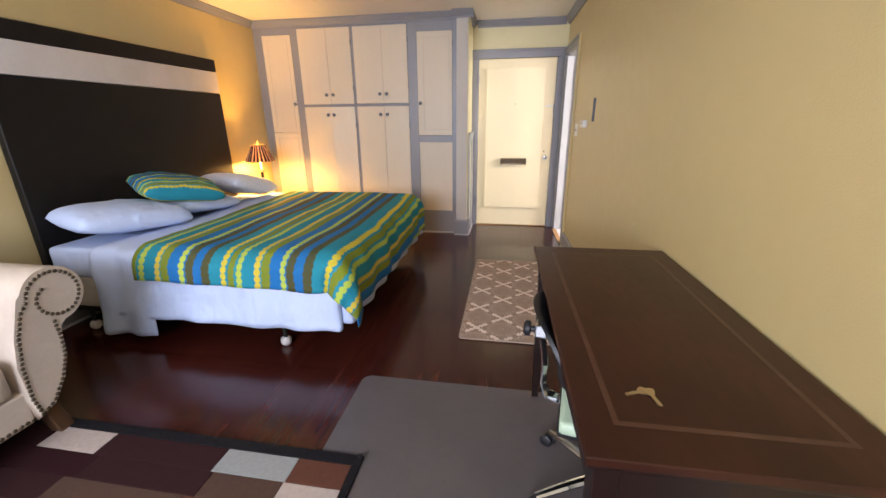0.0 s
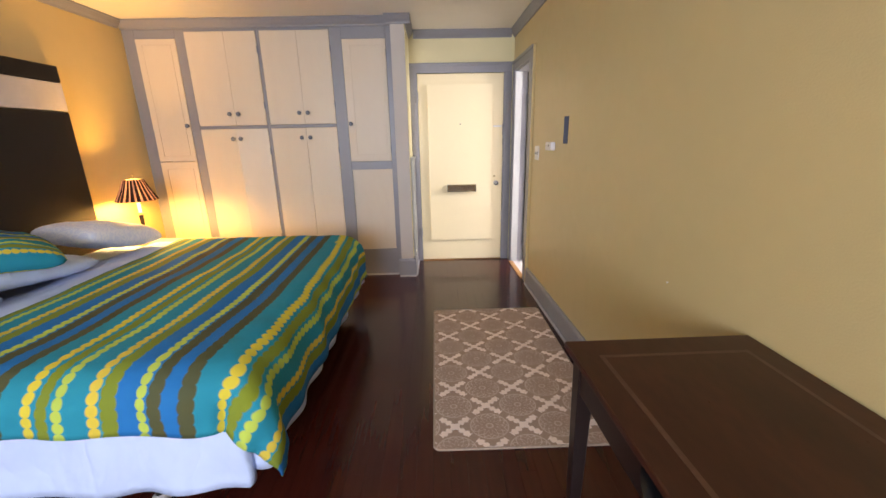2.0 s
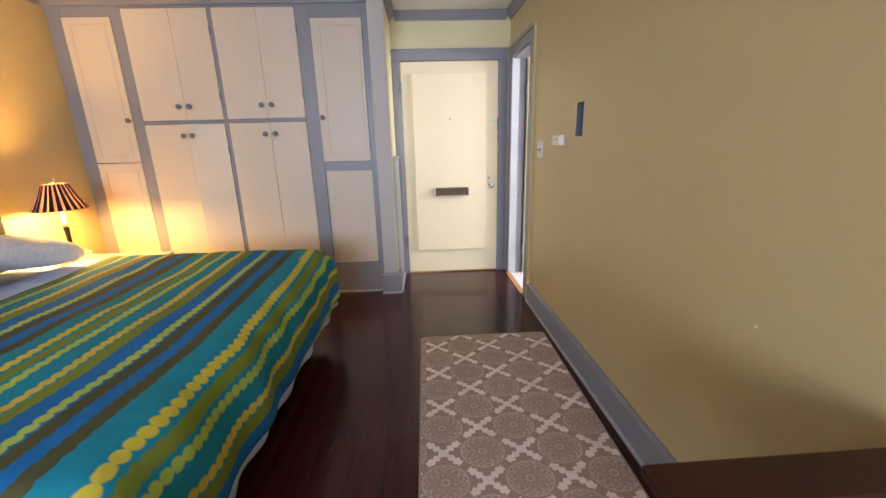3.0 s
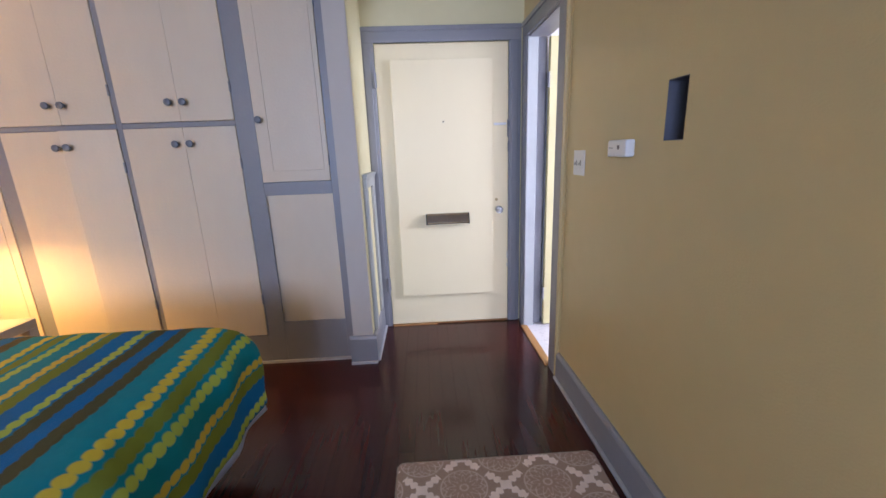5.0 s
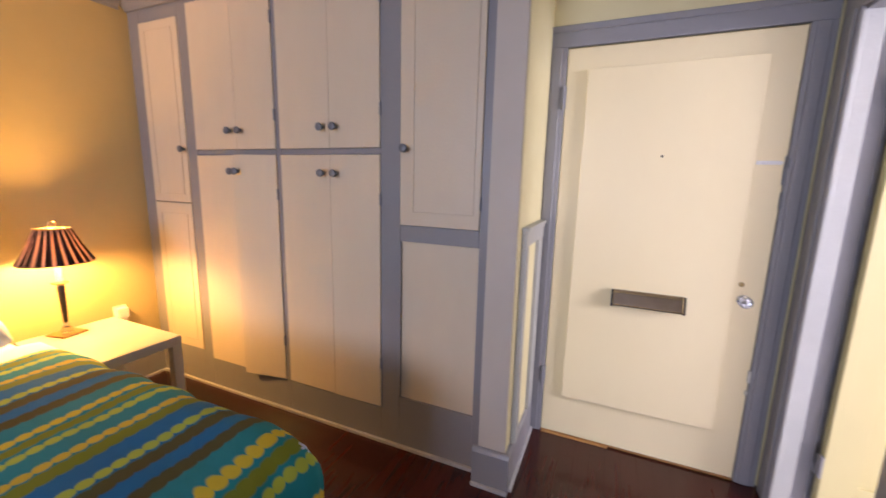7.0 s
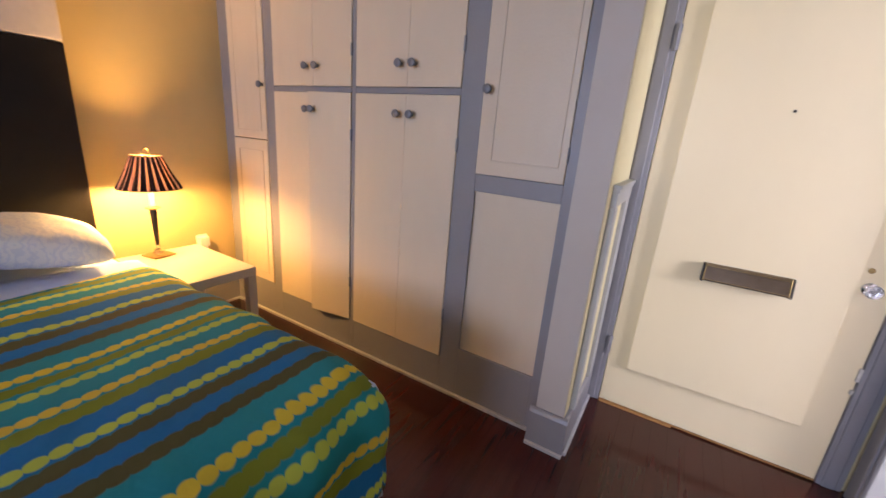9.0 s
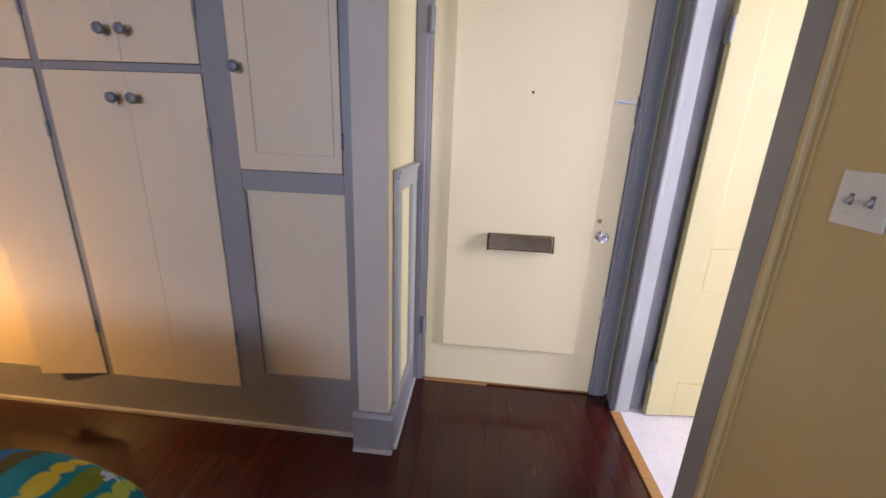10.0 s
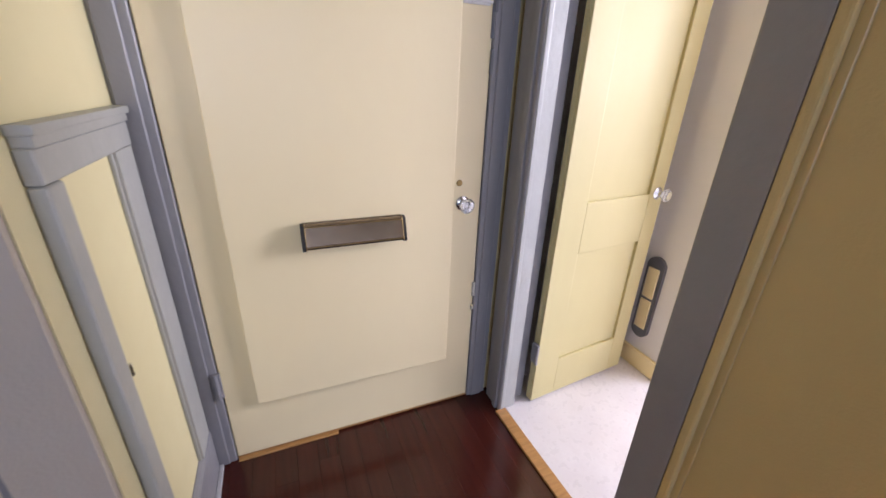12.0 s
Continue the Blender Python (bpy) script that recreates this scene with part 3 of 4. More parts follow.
door_knob(entry, pose(0.842, 0.0, 0.884))
key = part("keyhole_plate", lathe(bmesh.new(), [(0.0, 0.0), (0.011, 0.0), (0.011, 0.003), (0.005, 0.004), (0.005, 0.002), (0.0, 0.002)], pose(0.826, 0.0, 0.957, 90), 16), BRASS, entry, "small brass keyhole plate")
part("peephole", lathe(bmesh.new(), [(0.0, 0.0), (0.0055, 0.0), (0.0055, 0.002), (0.0035, 0.003), (0.003, 0.001), (0.0, 0.001)], pose(0.449, -0.026, 1.518, 90), 16), IRON, entry, "dark round peephole")
part("latch", box(boxed(0.808, 0.895, -0.006, 0.001, 1.484, 1.500, 0.001), 0.83, 0.90, -0.013, -0.0055, 1.488, 1.496, 0.001), WHITEPLASTIC, entry, "old white-painted door guard latch")
part("keeper", box(box(boxed(0.905, 0.914, -0.004, 0.004, 1.40, 1.52, 0.001), 0.908, 0.920, -0.012, 0.002, 1.47, 1.51, 0.002), 0.908, 0.918, -0.008, 0.002, 1.30, 1.37, 0.001), KNOBGREY, entry, "grey-painted latch keeper")
part("strike_plate", box(boxed(0.903, 0.915, -0.006, 0.002, 0.50, 0.56, 0.001), 0.900, 0.912, -0.010, -0.002, 0.44, 0.462, 0.002), BANDWHITE, entry, "chipped white strike plate")
for z in (0.335, 1.80):
    hinge = boxed(-0.022, 0.004, -0.010, -0.001, z - 0.05, z + 0.05, 0.001)
    pipe(hinge, [(-0.008, -0.014, z - 0.052), (-0.008, -0.014, z + 0.052)], 0.007)
    part("hinge", hinge, TRIM, entry, "grey-painted butt hinge")
structure("threshold", box(boxed(-0.187, 0.73, 5.336, 5.44, -0.002, 0.007, 0.002), -0.182, 0.17, 5.317, 5.3365, -0.002, 0.006, 0.002), OAK, "worn tan wooden threshold under the door", "threshold")

# little cupboard door in the entrance
hatch = thing("meter_cupboard_door", pose(-0.2635, 4.875, 0.19), "grey framed yellow cupboard door in the wall", "cupboard door")
part("stile", boxed(0.0, 0.026, 0.0, 0.055, 0.0, 0.93, 0.008, 3), PALE_AND_LIT_GREY, hatch)
part("stile", boxed(0.0, 0.022, 0.317, 0.428, 0.0, 0.93, 0.004, 2), PALE_AND_LIT_GREY, hatch)
part("rail", boxed(0.0, 0.024, 0.0, 0.428, 0.9305, 0.985, 0.003), PALE_AND_LIT_GREY, hatch)
part("cap", box(boxed(0.0, 0.028, 0.002, 0.430, 0.985, 1.003, 0.004, 2), 0.0, 0.034, -0.003, 0.434, 1.002, 1.018, 0.004, 2), PALE_AND_LIT_GREY, hatch)
part("panel", boxed(0.0, 0.006, 0.054, 0.318, 0.0, 0.932, 0.001), FOYER, hatch)
for y in (0.0555, 0.3115):
    part("bead", boxed(0.006, 0.016, y, y + 0.005, 0.0, 0.93, 0.002), PALE_AND_LIT_GREY, hatch)
part("catch", box(boxed(0.006, 0.018, 0.082, 0.090, 0.515, 0.545, 0.003), 0.006, 0.011, 0.076, 0.104, 0.532, 0.537, 0.001), CHROME, hatch, "small metal catch")

# ---- bathroom ----
bath = structure("floor_bathroom", boxed(0.857, 3.9, 3.3, 5.5, -0.05, 0.0035), BATHTILE, "pale marble tiled bathroom floor", "floor")
structure("wall_bathroom_north", boxed(0.98, 3.9, 5.345, 5.47, 0, H), BATHWALL, "lilac white painted bathroom wall", "wall")
structure("wall_bathroom_south", boxed(1.02, 3.9, 3.18, 3.3, 0, H), BATHWALL, "lilac white painted bathroom wall", "wall")
structure("wall_bathroom_east", pierced(3.3, 5.345, H, 0.12, [(3.45, 4.55, 1.15, 2.3)]), BATHWALL, "lilac white bathroom wall with a bright window", "wall", Matrix(((0, 1, 0, 3.70), (1, 0, 0, 0), (0, 0, 1, 0), (0, 0, 0, 1))))
structure("wall_bathroom_stub", boxed(1.62, 1.74, 5.10, 5.345, 0, H), BATHWALL, "lilac white end of a bathroom partition", "wall")
structure("trim_bathroom", boxed(1.615, 1.745, 5.075, 5.10, 0, 2.1, 0.004), LACQUER, "white painted edge trim on the partition", "trim")
structure("baseboard_bathroom", boxed(1.602, 1.62, 5.10, 5.345, 0.004, 0.10, 0.004), DOOR, "cream painted low bathroom baseboard", "baseboard")
structure("ceiling_bathroom", boxed(0.977, 3.9, 3.18, 5.47, H - 0.002, H + 0.1), CEIL, "white bathroom ceiling", "ceiling")
structure("threshold_bathroom", boxed(-0.037, 0.012, 0.271, 0.849, 0.0, 0.010, 0.003), OAK, "tan oak threshold strip of the bathroom doorway", "threshold", RIGHT)

leaf = thing("door_2", pose(0.975, 5.187, 0.014, 0, 0, 5.5), "open cream two-panel bathroom door with glass knob", "door", kind="structure")
part("slab", boxed(0.0, 0.56, 0.012, 0.035, 0.0, 2.015, 0.002), LEAFPAINT_DIMMED, leaf)
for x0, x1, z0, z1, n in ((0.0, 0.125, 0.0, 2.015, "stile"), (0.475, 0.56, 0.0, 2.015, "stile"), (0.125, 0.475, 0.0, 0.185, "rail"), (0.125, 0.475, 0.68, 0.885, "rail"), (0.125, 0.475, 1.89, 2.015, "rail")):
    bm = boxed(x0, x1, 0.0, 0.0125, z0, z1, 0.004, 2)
    part(n, bm, LEAFPAINT_DIMMED, leaf)
door_knob(leaf, pose(0.52, 0.0, 0.885))
for z in (0.25, 1.75):
    part("hinge", pipe(boxed(-0.012, 0.004, 0.004, 0.03, z - 0.045, z + 0.045, 0.001), [(-0.009, -0.002, z - 0.047), (-0.009, -0.002, z + 0.047)], 0.007), TRIM, leaf)


def wall_grille(m):
    top = thing("wall_handle_plate", m, "dark rounded plate with two pale inserts on the bathroom wall", "wall plate", "plates on the bathroom wall")
    out = []
    for k in range(24):
        a = 2 * math.pi * k / 24
        out.append((0.045 * math.cos(a), (0.165 if math.sin(a) >= 0 else -0.165) + 0.045 * math.sin(a)))
    body = ribbon(bmesh.new(), out, -0.018, 0.0)
    part("backing", body, DARKMETAL, top)
    for z in (-0.082, 0.082):
        part("insert", boxed(-0.028, 0.028, -0.026, -0.017, z - 0.075, z + 0.075, 0.004, 2), DOOR, top)
    return top


plate = wall_grille(pose(1.62, 5.235, 0.385, 0, 0, -90))
copy_thing(plate, pose(1.68, 5.075, 0.36))

# ---- right wall fittings ----
switch = thing("light_switch", RIGHT @ pose(0, -0.022, 1.249, 0, 0, -90), "white double toggle light switch plate on the wall", "light switch")
part("plate", boxed(-0.060, 0.060, -0.006, 0.0, -0.058, 0.058, 0.003, 2), WHITEPLASTIC, switch)
for x in (-0.023, 0.023):
    part("slot", boxed(x - 0.0055, x + 0.0055, -0.0068, -0.0055, -0.013, 0.012, 0.0004), KNOBGREY, switch, "grey slot of the lever")
    lever = boxed(x - 0.004, x + 0.004, -0.018, -0.006, -0.004, 0.006, 0.002, 2)
    for v in lever.verts:
        v.co.z -= 0.55 * (-0.006 - v.co.y)
    part("toggle", lever, PALE_AND_LIT_GREY, switch, "grey toggle lever")
    for z in (-0.030, 0.030):
        part("screw", lathe(bmesh.new(), [(0, 0.0055), (0.003, 0.0055), (0.003, 0.007), (0, 0.0075)], pose(x, 0, z, 90), 10), LACQUER, switch)

therm = thing("gas_alarm", RIGHT @ pose(0, -0.43, 1.311, 0, 0, -90), "white plastic wall alarm with small openings", "alarm")
body = boxed(-0.072, 0.066, -0.036, 0.0, -0.031, 0.031, 0.013, 4)
part("body", body, WHITEPLASTIC, therm, smooth=40)
part("grille", lathe(bmesh.new(), [(0, 0.0), (0.008, 0.0), (0.008, 0.001), (0, 0.0012)], pose(0.012, -0.0357, 0.004, 90), 16), IRON, therm)
for x in (-0.052, -0.033):
    part("slot", boxed(x - 0.005, x + 0.005, -0.0370, -0.0355, 0.0, 0.004, 0.0005), KNOBGREY, therm)

anchor = tagged(part("wall_anchor", lathe(bmesh.new(), [(0, 0.0), (0.004, 0.0), (0.004, 0.004), (0, 0.005)], pose(0, 0, 0, 0, -90), 10), LACQUER), "small pale screw anchor in the plaster", "anchor")
anchor.matrix_world = RIGHT @ pose(0, -1.99, 0.806)

niche = thing("wall_niche", RIGHT @ pose(0, -0.6975, 1.42), "dark grey metal-lined niche recessed in the wall", "niche")
for b in ((0.0015, 0.085, -0.0475, -0.0455, -0.09, 0.09), (0.0015, 0.085, 0.0455, 0.0475, -0.09, 0.09)):
    part("side", boxed(*b), DARKMETAL, niche)
for b in ((0.0015, 0.085, -0.0455, 0.0455, -0.09, -0.088), (0.0015, 0.085, -0.0455, 0.0455, 0.088, 0.09)):
    part("shelf", boxed(*b), DARKMETAL, niche)
part("back", boxed(0.085, 0.088, -0.0475, 0.0475, -0.09, 0.09), DARKMETAL, niche)

# ---- wardrobe ----
robe = thing("built_in_wardrobe", pose(0, CLOSET, 0), "grey framed built-in wardrobe with cream doors and knobs", "wardrobe")
for x0, x1 in ((LEFT, -2.695), (-2.335, -2.252), (-1.612, -1.582), (-0.953, -0.845), (-0.445, -0.392)):
    part("stile", boxed(x0, x1, 0.0, 0.03, 0.0, H - 0.002, 0.0015), TRIM, robe)
for x0, x1, z0, z1 in ((-2.695, -2.335, 2.30, H - 0.002), (-2.695, -2.335, 0.0, 0.245), (-2.252, -1.612, 2.355, H - 0.002), (-2.252, -1.612, 1.514, 1.542), (-2.252, -1.612, 0.0, 0.20),
                       (-1.582, -0.953, 2.355, H - 0.002), (-1.582, -0.953, 1.514, 1.542), (-1.582, -0.953, 0.0, 0.20), (-0.845, -0.445, 2.275, H - 0.002), (-0.845, -0.445, 1.105, 1.182), (-0.845, -0.445, 0.0, 0.285)):
    part("rail", boxed(x0, x1, 0.0005, 0.03, z0, z1, 0.0015), TRIM, robe)
part("shoe_moulding", boxed(LEFT + 0.03, -0.43, -0.016, -0.0005, 0.0, 0.018, 0.004, 2), SHOE, robe, "pale painted shoe moulding")
part("frame_edge", boxed(-0.8445, -0.838, -0.003, 0.004, 0.29, 1.10, 0.001), TRIM, robe)
part("carcass", boxed(LEFT, -0.392, 0.35, 0.37, 0.0, H - 0.01), CREAM, robe)


def wardrobe_knob(parent, x, z):
    bm = lathe(bmesh.new(), [(0, 0), (0.010, 0), (0.009, 0.012), (0.016, 0.018), (0.020, 0.026), (0.018, 0.033), (0.008, 0.037), (0, 0.0375)], pose(x, -0.006, z, 90), 18)
    part("knob", bm, KNOBGREY, parent, "round grey-painted knob", 40)


def wardrobe_leaf(x0, x1, z0, z1, knob=None, swing=0.0, hinge_right=False, panel=None, y=-0.006):
    """A cream leaf hinged at one side, ajar by swing degrees; panel: inset of a recessed field."""
    hx = x1 if hinge_right else x0
    door = boxed(x0 - hx, x1 - hx, 0.0, 0.02, z0, z1, 0.002)
    ob = part("leaf", door, CREAM, robe)
    ob.matrix_local = pose(hx, y, 0, 0, 0, swing)
    if panel:
        a, b, c, d = panel
        for f in ((a, b, c, c + 0.004), (a, b, d - 0.004, d), (a, a + 0.004, c, d), (b - 0.004, b, c, d)):
            part("panel_bead", boxed(f[0] - hx, f[1] - hx, -0.0035, 0.0005, f[2], f[3], 0.001), CREAM, ob)
    if knob:
        wardrobe_knob(ob, knob[0] - hx, knob[1])
    return ob


for x0, x1, kz in ((-2.250, -1.614, 0), (-1.580, -0.955, 1)):
    mid = (x0 + x1) / 2 + (0.03 if kz == 0 else 0.018)
    wardrobe_leaf(x0, mid - 0.0003, 1.544, 2.353, (mid - 0.038, 1.645))
    wardrobe_leaf(mid + 0.0003, x1, 1.544, 2.353, (mid + 0.042, 1.645), hinge_right=True)
    wardrobe_leaf(x0, mid - 0.0015, 0.205, 1.512, (mid - 0.040, 1.42))
    wardrobe_leaf(mid + 0.0015, x1, 0.205, 1.512, (mid + 0.042, 1.42), swing=9.0 if kz == 0 else 0.8, hinge_right=True)
wardrobe_leaf(-2.693, -2.337, 1.222, 2.298, (-2.352, 1.548), panel=(-2.640, -2.385, 1.27, 2.25))
wardrobe_leaf(-2.693, -2.337, 0.247, 1.217, panel=(-2.640, -2.385, 0.30, 1.15))
wardrobe_leaf(-0.843, -0.447, 1.184, 2.273, (-0.812, 1.537), hinge_right=True, panel=(-0.775, -0.475, 1.245, 2.22))
part("fixed_panel", boxed(-0.845, -0.445, 0.012, 0.022, 0.285, 1.105), CREAM, robe)
for z in (1.30, 2.15):
    part("hinge", boxed(-0.4475, -0.441, -0.010, -0.001, z - 0.03, z + 0.03, 0.001), KNOBGREY, robe)
for x in (-0.953,):
    for z in (0.45, 1.30, 1.72, 2.20):
        part("hinge", boxed(x - 0.004, x + 0.006, -0.009, -0.001, z - 0.03, z + 0.03, 0.001), TRIM, robe)
for z in (0.45, 1.30, 1.72, 2.20):
    part("hinge", boxed(-1.618, -1.607, -0.009, -0.001, z - 0.03, z + 0.03, 0.001), TRIM, robe)

# ---- window behind the walker ----
win = thing("window_1", pose(-1.1, BACK, 1.61), "white framed window in the back wall", "window", kind="structure")
for x0, x1, z0, z1 in ((-1.0, -0.95, -0.69, 0.69), (0.95, 1.0, -0.69, 0.69), (-0.95, 0.95, -0.69, -0.64), (-0.95, 0.95, 0.64, 0.69)):
    part("window_frame", boxed(x0, x1, -0.10, -0.04, z0, z1, 0.003), LACQUER, win)
# Added beyond the window, out of sight; it covers the low sky.
structure("wall_outer", boxed(-3.2, 1.4, -3.4, -3.3, 0.0, 3.2), BATHWALL, "unseen pale wall added outside the back window", "wall")

# ---- bed ----
HB = thing("headboard", pose(LEFT + 0.002, 3.088, 0), "tall padded black leatherette headboard with white band", "headboard")
for z0, z1, mat, n, label in ((0.10, 1.628, LEATHER, "lower_pad", ""), (1.628, 1.830, WHITELEATHER, "white_band", "white padded leatherette band"), (1.830, 1.945, LEATHER, "upper_pad", "")):
    part(n, boxed(0.0, 0.055, -0.965, 0.965, z0 + 0.0015, z1 - 0.0015, 0.012, 3), mat, HB, label, 50)

BX0, BX1, BY0, BY1, TOP = -2.69, -0.72, 2.10, 4.02, 0.605
bed = thing("bed", pose(0, 0, 0), "king size bed with beige box spring on iron frame", "bed")
part("mattress", boxed(BX0, BX1, BY0, BY1, 0.40, TOP - 0.006, 0.05, 4), SHEET, bed, "white fitted mattress", 60)
part("box_spring", boxed(BX0, BX1 - 0.01, BY0 + 0.01, BY1 - 0.01, 0.19, 0.398, 0.02, 3), BOXCLOTH, bed, "beige box spring", 60)
for b in ((BX0, BX1 - 0.02, BY0 + 0.02, BY0 + 0.06, 0.15, 0.188), (BX0, BX1 - 0.02, BY1 - 0.06, BY1 - 0.02, 0.15, 0.188), (BX1 - 0.07, BX1 - 0.03, BY0 + 0.06, BY1 - 0.06, 0.15, 0.188), (-2.6, -2.56, BY0 + 0.06, BY1 - 0.06, 0.15, 0.188), (-1.16, -1.12, BY0 + 0.06, BY1 - 0.06, 0.15, 0.188)):
    part("rail", boxed(*b, 0.003), IRON, bed)


def bed_leg(x, y):
    post = part("leg", pipe(bmesh.new(), [(x, y, 0.05), (x, y, 0.15)], 0.014), IRON, bed)
    ball = lathe(bmesh.new(), [(0, 0), (0.018, 0.001), (0.030, 0.012), (0.034, 0.030), (0.030, 0.048), (0.018, 0.058), (0, 0.06)], pose(x, y, 0), 18)
    part("caster", ball, CASTER, post, "white nylon caster", 60)


for x in (-2.56, -1.135):
    for y in (BY0 + 0.055, 3.06, BY1 - 0.055):
        bed_leg(x, y)


def drape(name, label, category, mat, s0, s1, t0, t1, fore, lift, step, ripple, uv_turn=0.0, thick=0.006, trail=None, power=2, rad=0.035, inset=0.0):
    """Cloth over the bed. s runs along the bed to its foot, t across it. Past an edge the cloth hangs; at the corner it falls in a cone."""
    bm = bmesh.new()
    uv = bm.loops.layers.uv.new("UV")
    ns, nt = int((s1 - s0) / step) + 1, int((t1 - t0) / step) + 1
    grid, flat = [], {}
    top = TOP + lift
    for i in range(ns + 1):
        row = []
        for j in range(nt + 1):
            s, t = s0 + (s1 - s0) * i / ns, t0 + (t1 - t0) * j / nt
            if fore:  # slanted front edge of the cloth
                s = s0 + fore(t) + (s1 - s0 - fore(t)) * i / ns
            a = max(0.0, s - BX1 + inset)
            b = max(0.0, BY0 + inset - t)
            c = max(0.0, t - BY1 + inset)
            side = -1 if b > 0 else 1
            b = max(b, c)
            r = (a**power + b**power) ** (1 / power)
            x, y = min(s, BX1 - inset), min(max(t, BY0 + inset), BY1 - inset)
            n1 = noise.noise(Vector((s * 2.2, t * 2.2, lift * 90)))
            n2 = noise.noise(Vector((s * 6.5, t * 6.5, lift * 90 + 7)))
            z = top + 0.012 * n1 + 0.005 * n2
            if r > 0:
                out = rad * math.sin(min(r / rad, math.pi / 2))
                fall = rad * (1 - math.cos(min(r / rad, math.pi / 2))) + max(0.0, r - rad * math.pi / 2)
                corner = 1 + (-0.5 if power != 2 else 2.0 if side < 0 else 0.3) * min(1.0, min(a, b) / 0.08)
                wave = ripple * corner * min(1.0, r / 0.15) * (math.sin((s if b > a else t) * 19 + 3 * n1) * 0.6 + 1.2 * n2)
                flare = 0.06 * r + (-0.25 if power != 2 else 0.22 if side < 0 else 0.03) * min(a, b) + wave + min(lift, 0.02)
                z -= fall
                x += (a / math.hypot(a, b)) * (out + flare)
                y += side * (b / math.hypot(a, b)) * (out + flare)
            v = bm.verts.new((x, y, z))
            if trail:
                trail(v, s, t)
            flat[v] = (s + uv_turn * (t - 3.0) + 0.03 * math.sin(t * 1.7), t)
            row.append(v)
        grid.append(row)
    for i in range(ns):
        for j in range(nt):
            f = bm.faces.new((grid[i][j], grid[i + 1][j], grid[i + 1][j + 1], grid[i][j + 1]))
            for loop in f.loops:
                loop[uv].uv = flat[loop.vert]
    mesh = bpy.data.meshes.new(name)
    bm.to_mesh(mesh)
    bm.free()
    mesh.materials.append(mat)
    mesh.shade_smooth()
    ob = new(name, mesh)
    mod = ob.modifiers.new("thickness", "SOLIDIFY")
    mod.thickness, mod.offset = thick, 1.0
    return tagged(ob, label, category)


drape("bed_sheet", "white cotton sheet hanging over the bed side", "bed sheet", SHEET, -2.28, BX1 + 0.40, BY0 - 0.44, BY1 + 0.30, None, 0.003, 0.03, 0.016, power=7)


def tail(v, s, t):
    if t < BY0:
        v.co.y -= 0.015 * math.sin(s * 30)


drape("folded_sheet", "white top sheet folded back with its end hanging", "bed sheet", SHEET, -2.28, -1.93, BY0 - 0.57, BY1 + 0.2, lambda t: 0.03 * math.sin(t * 3), 0.013, 0.03, 0.014, trail=tail)
drape("bedspread", "teal, olive, yellow and brown striped bedspread on bed", "bedspread", SPREAD, -1.96, BX1 + 0.34, BY0 - 0.19, BY1 + 0.16, lambda t: -0.09 * (t - 2.1) / 1.9 + 0.02 * math.sin(t * 2.6), 0.038, 0.022, 0.014, uv_turn=0.012, rad=0.125, inset=0.076)


def pillow(name, label, mat, m, long, wide, high, seed, group="pillows on the bed"):
    bm = bmesh.new()
    uv = bm.loops.layers.uv.new("UV")
    n = 26
    sheets = {}
    for side in (1, -1):
        for i in range(n + 1):
            for j in range(n + 1):
                u, w = 2 * i / n - 1, 2 * j / n - 1
                edge = (1 - abs(u) ** 2.6) * (1 - abs(w) ** 2.6)
                pinch = 1 - 0.05 * (1 - abs(w) ** 2) * abs(u) ** 3
                pin2 = 1 - 0.05 * (1 - abs(u) ** 2) * abs(w) ** 3
                h = high / 2 * max(0.0, edge) ** 0.45
                h *= 1 + 0.16 * noise.noise(Vector((u * 1.8 + seed, w * 1.8, side)))
                h += 0.007 * noise.noise(Vector((u * 5 + seed, w * 5, side * 3))) * min(1, edge * 4)
                if side < 0:
                    h *= 0.75
                key = (i, j) if i in (0, n) or j in (0, n) else (i, j, side)
                if key not in sheets:
                    soft = 1 - 0.10 * (u * w) ** 4
                    v = bm.verts.new((u * long / 2 * pinch * soft, w * wide / 2 * pin2 * soft, side * h))
                    sheets[key] = v
    for side in (1, -1):
        for i in range(n):
            for j in range(n):
                keys = [(i, j), (i + 1, j), (i + 1, j + 1), (i, j + 1)]
                vs = [sheets[k] if k in sheets else sheets[(*k, side)] for k in keys]
                f = bm.faces.new(vs if side > 0 else vs[::-1])
                for loop in f.loops:
                    loop[uv].uv = (loop.vert.co.y * 1.9 + 0.235, loop.vert.co.x * 1.25)
    ob = part(name, bm, mat, smooth=180)
    ob.matrix_world = m
    return tagged(ob, label, "pillow", group)


pillow("pillow", "plump white cotton pillow beside the headboard", SHEET, pose(-2.42, 2.44, 0.725, 4, 6, 74), 0.74, 0.50, 0.22, 1.0)
pillow("pillow", "white cotton pillow under the striped one", SHEET, pose(-2.40, 3.02, 0.70, 0, 4, 84), 0.68, 0.48, 0.16, 2.0)
pillow("pillow", "white pillow with a pale blue print", PRINT, pose(-2.42, 3.68, 0.760, 3, 12, 84), 0.62, 0.50, 0.215, 3.0)
pillow("pillow", "striped pillow matching the bedspread, leaning on others", SPREAD, pose(-2.37, 2.88, 0.855, 10, 10, 62), 0.60, 0.46, 0.205, 4.0)

# ---- bedside ----
stand = thing("side_table", pose(-2.632, 4.075, 0), "off-white laminate side table beside the bed", "side table")
part("tabletop", boxed(0, 0.627, 0, 0.435, 0.487, 0.537, 0.003), TABLE, stand)
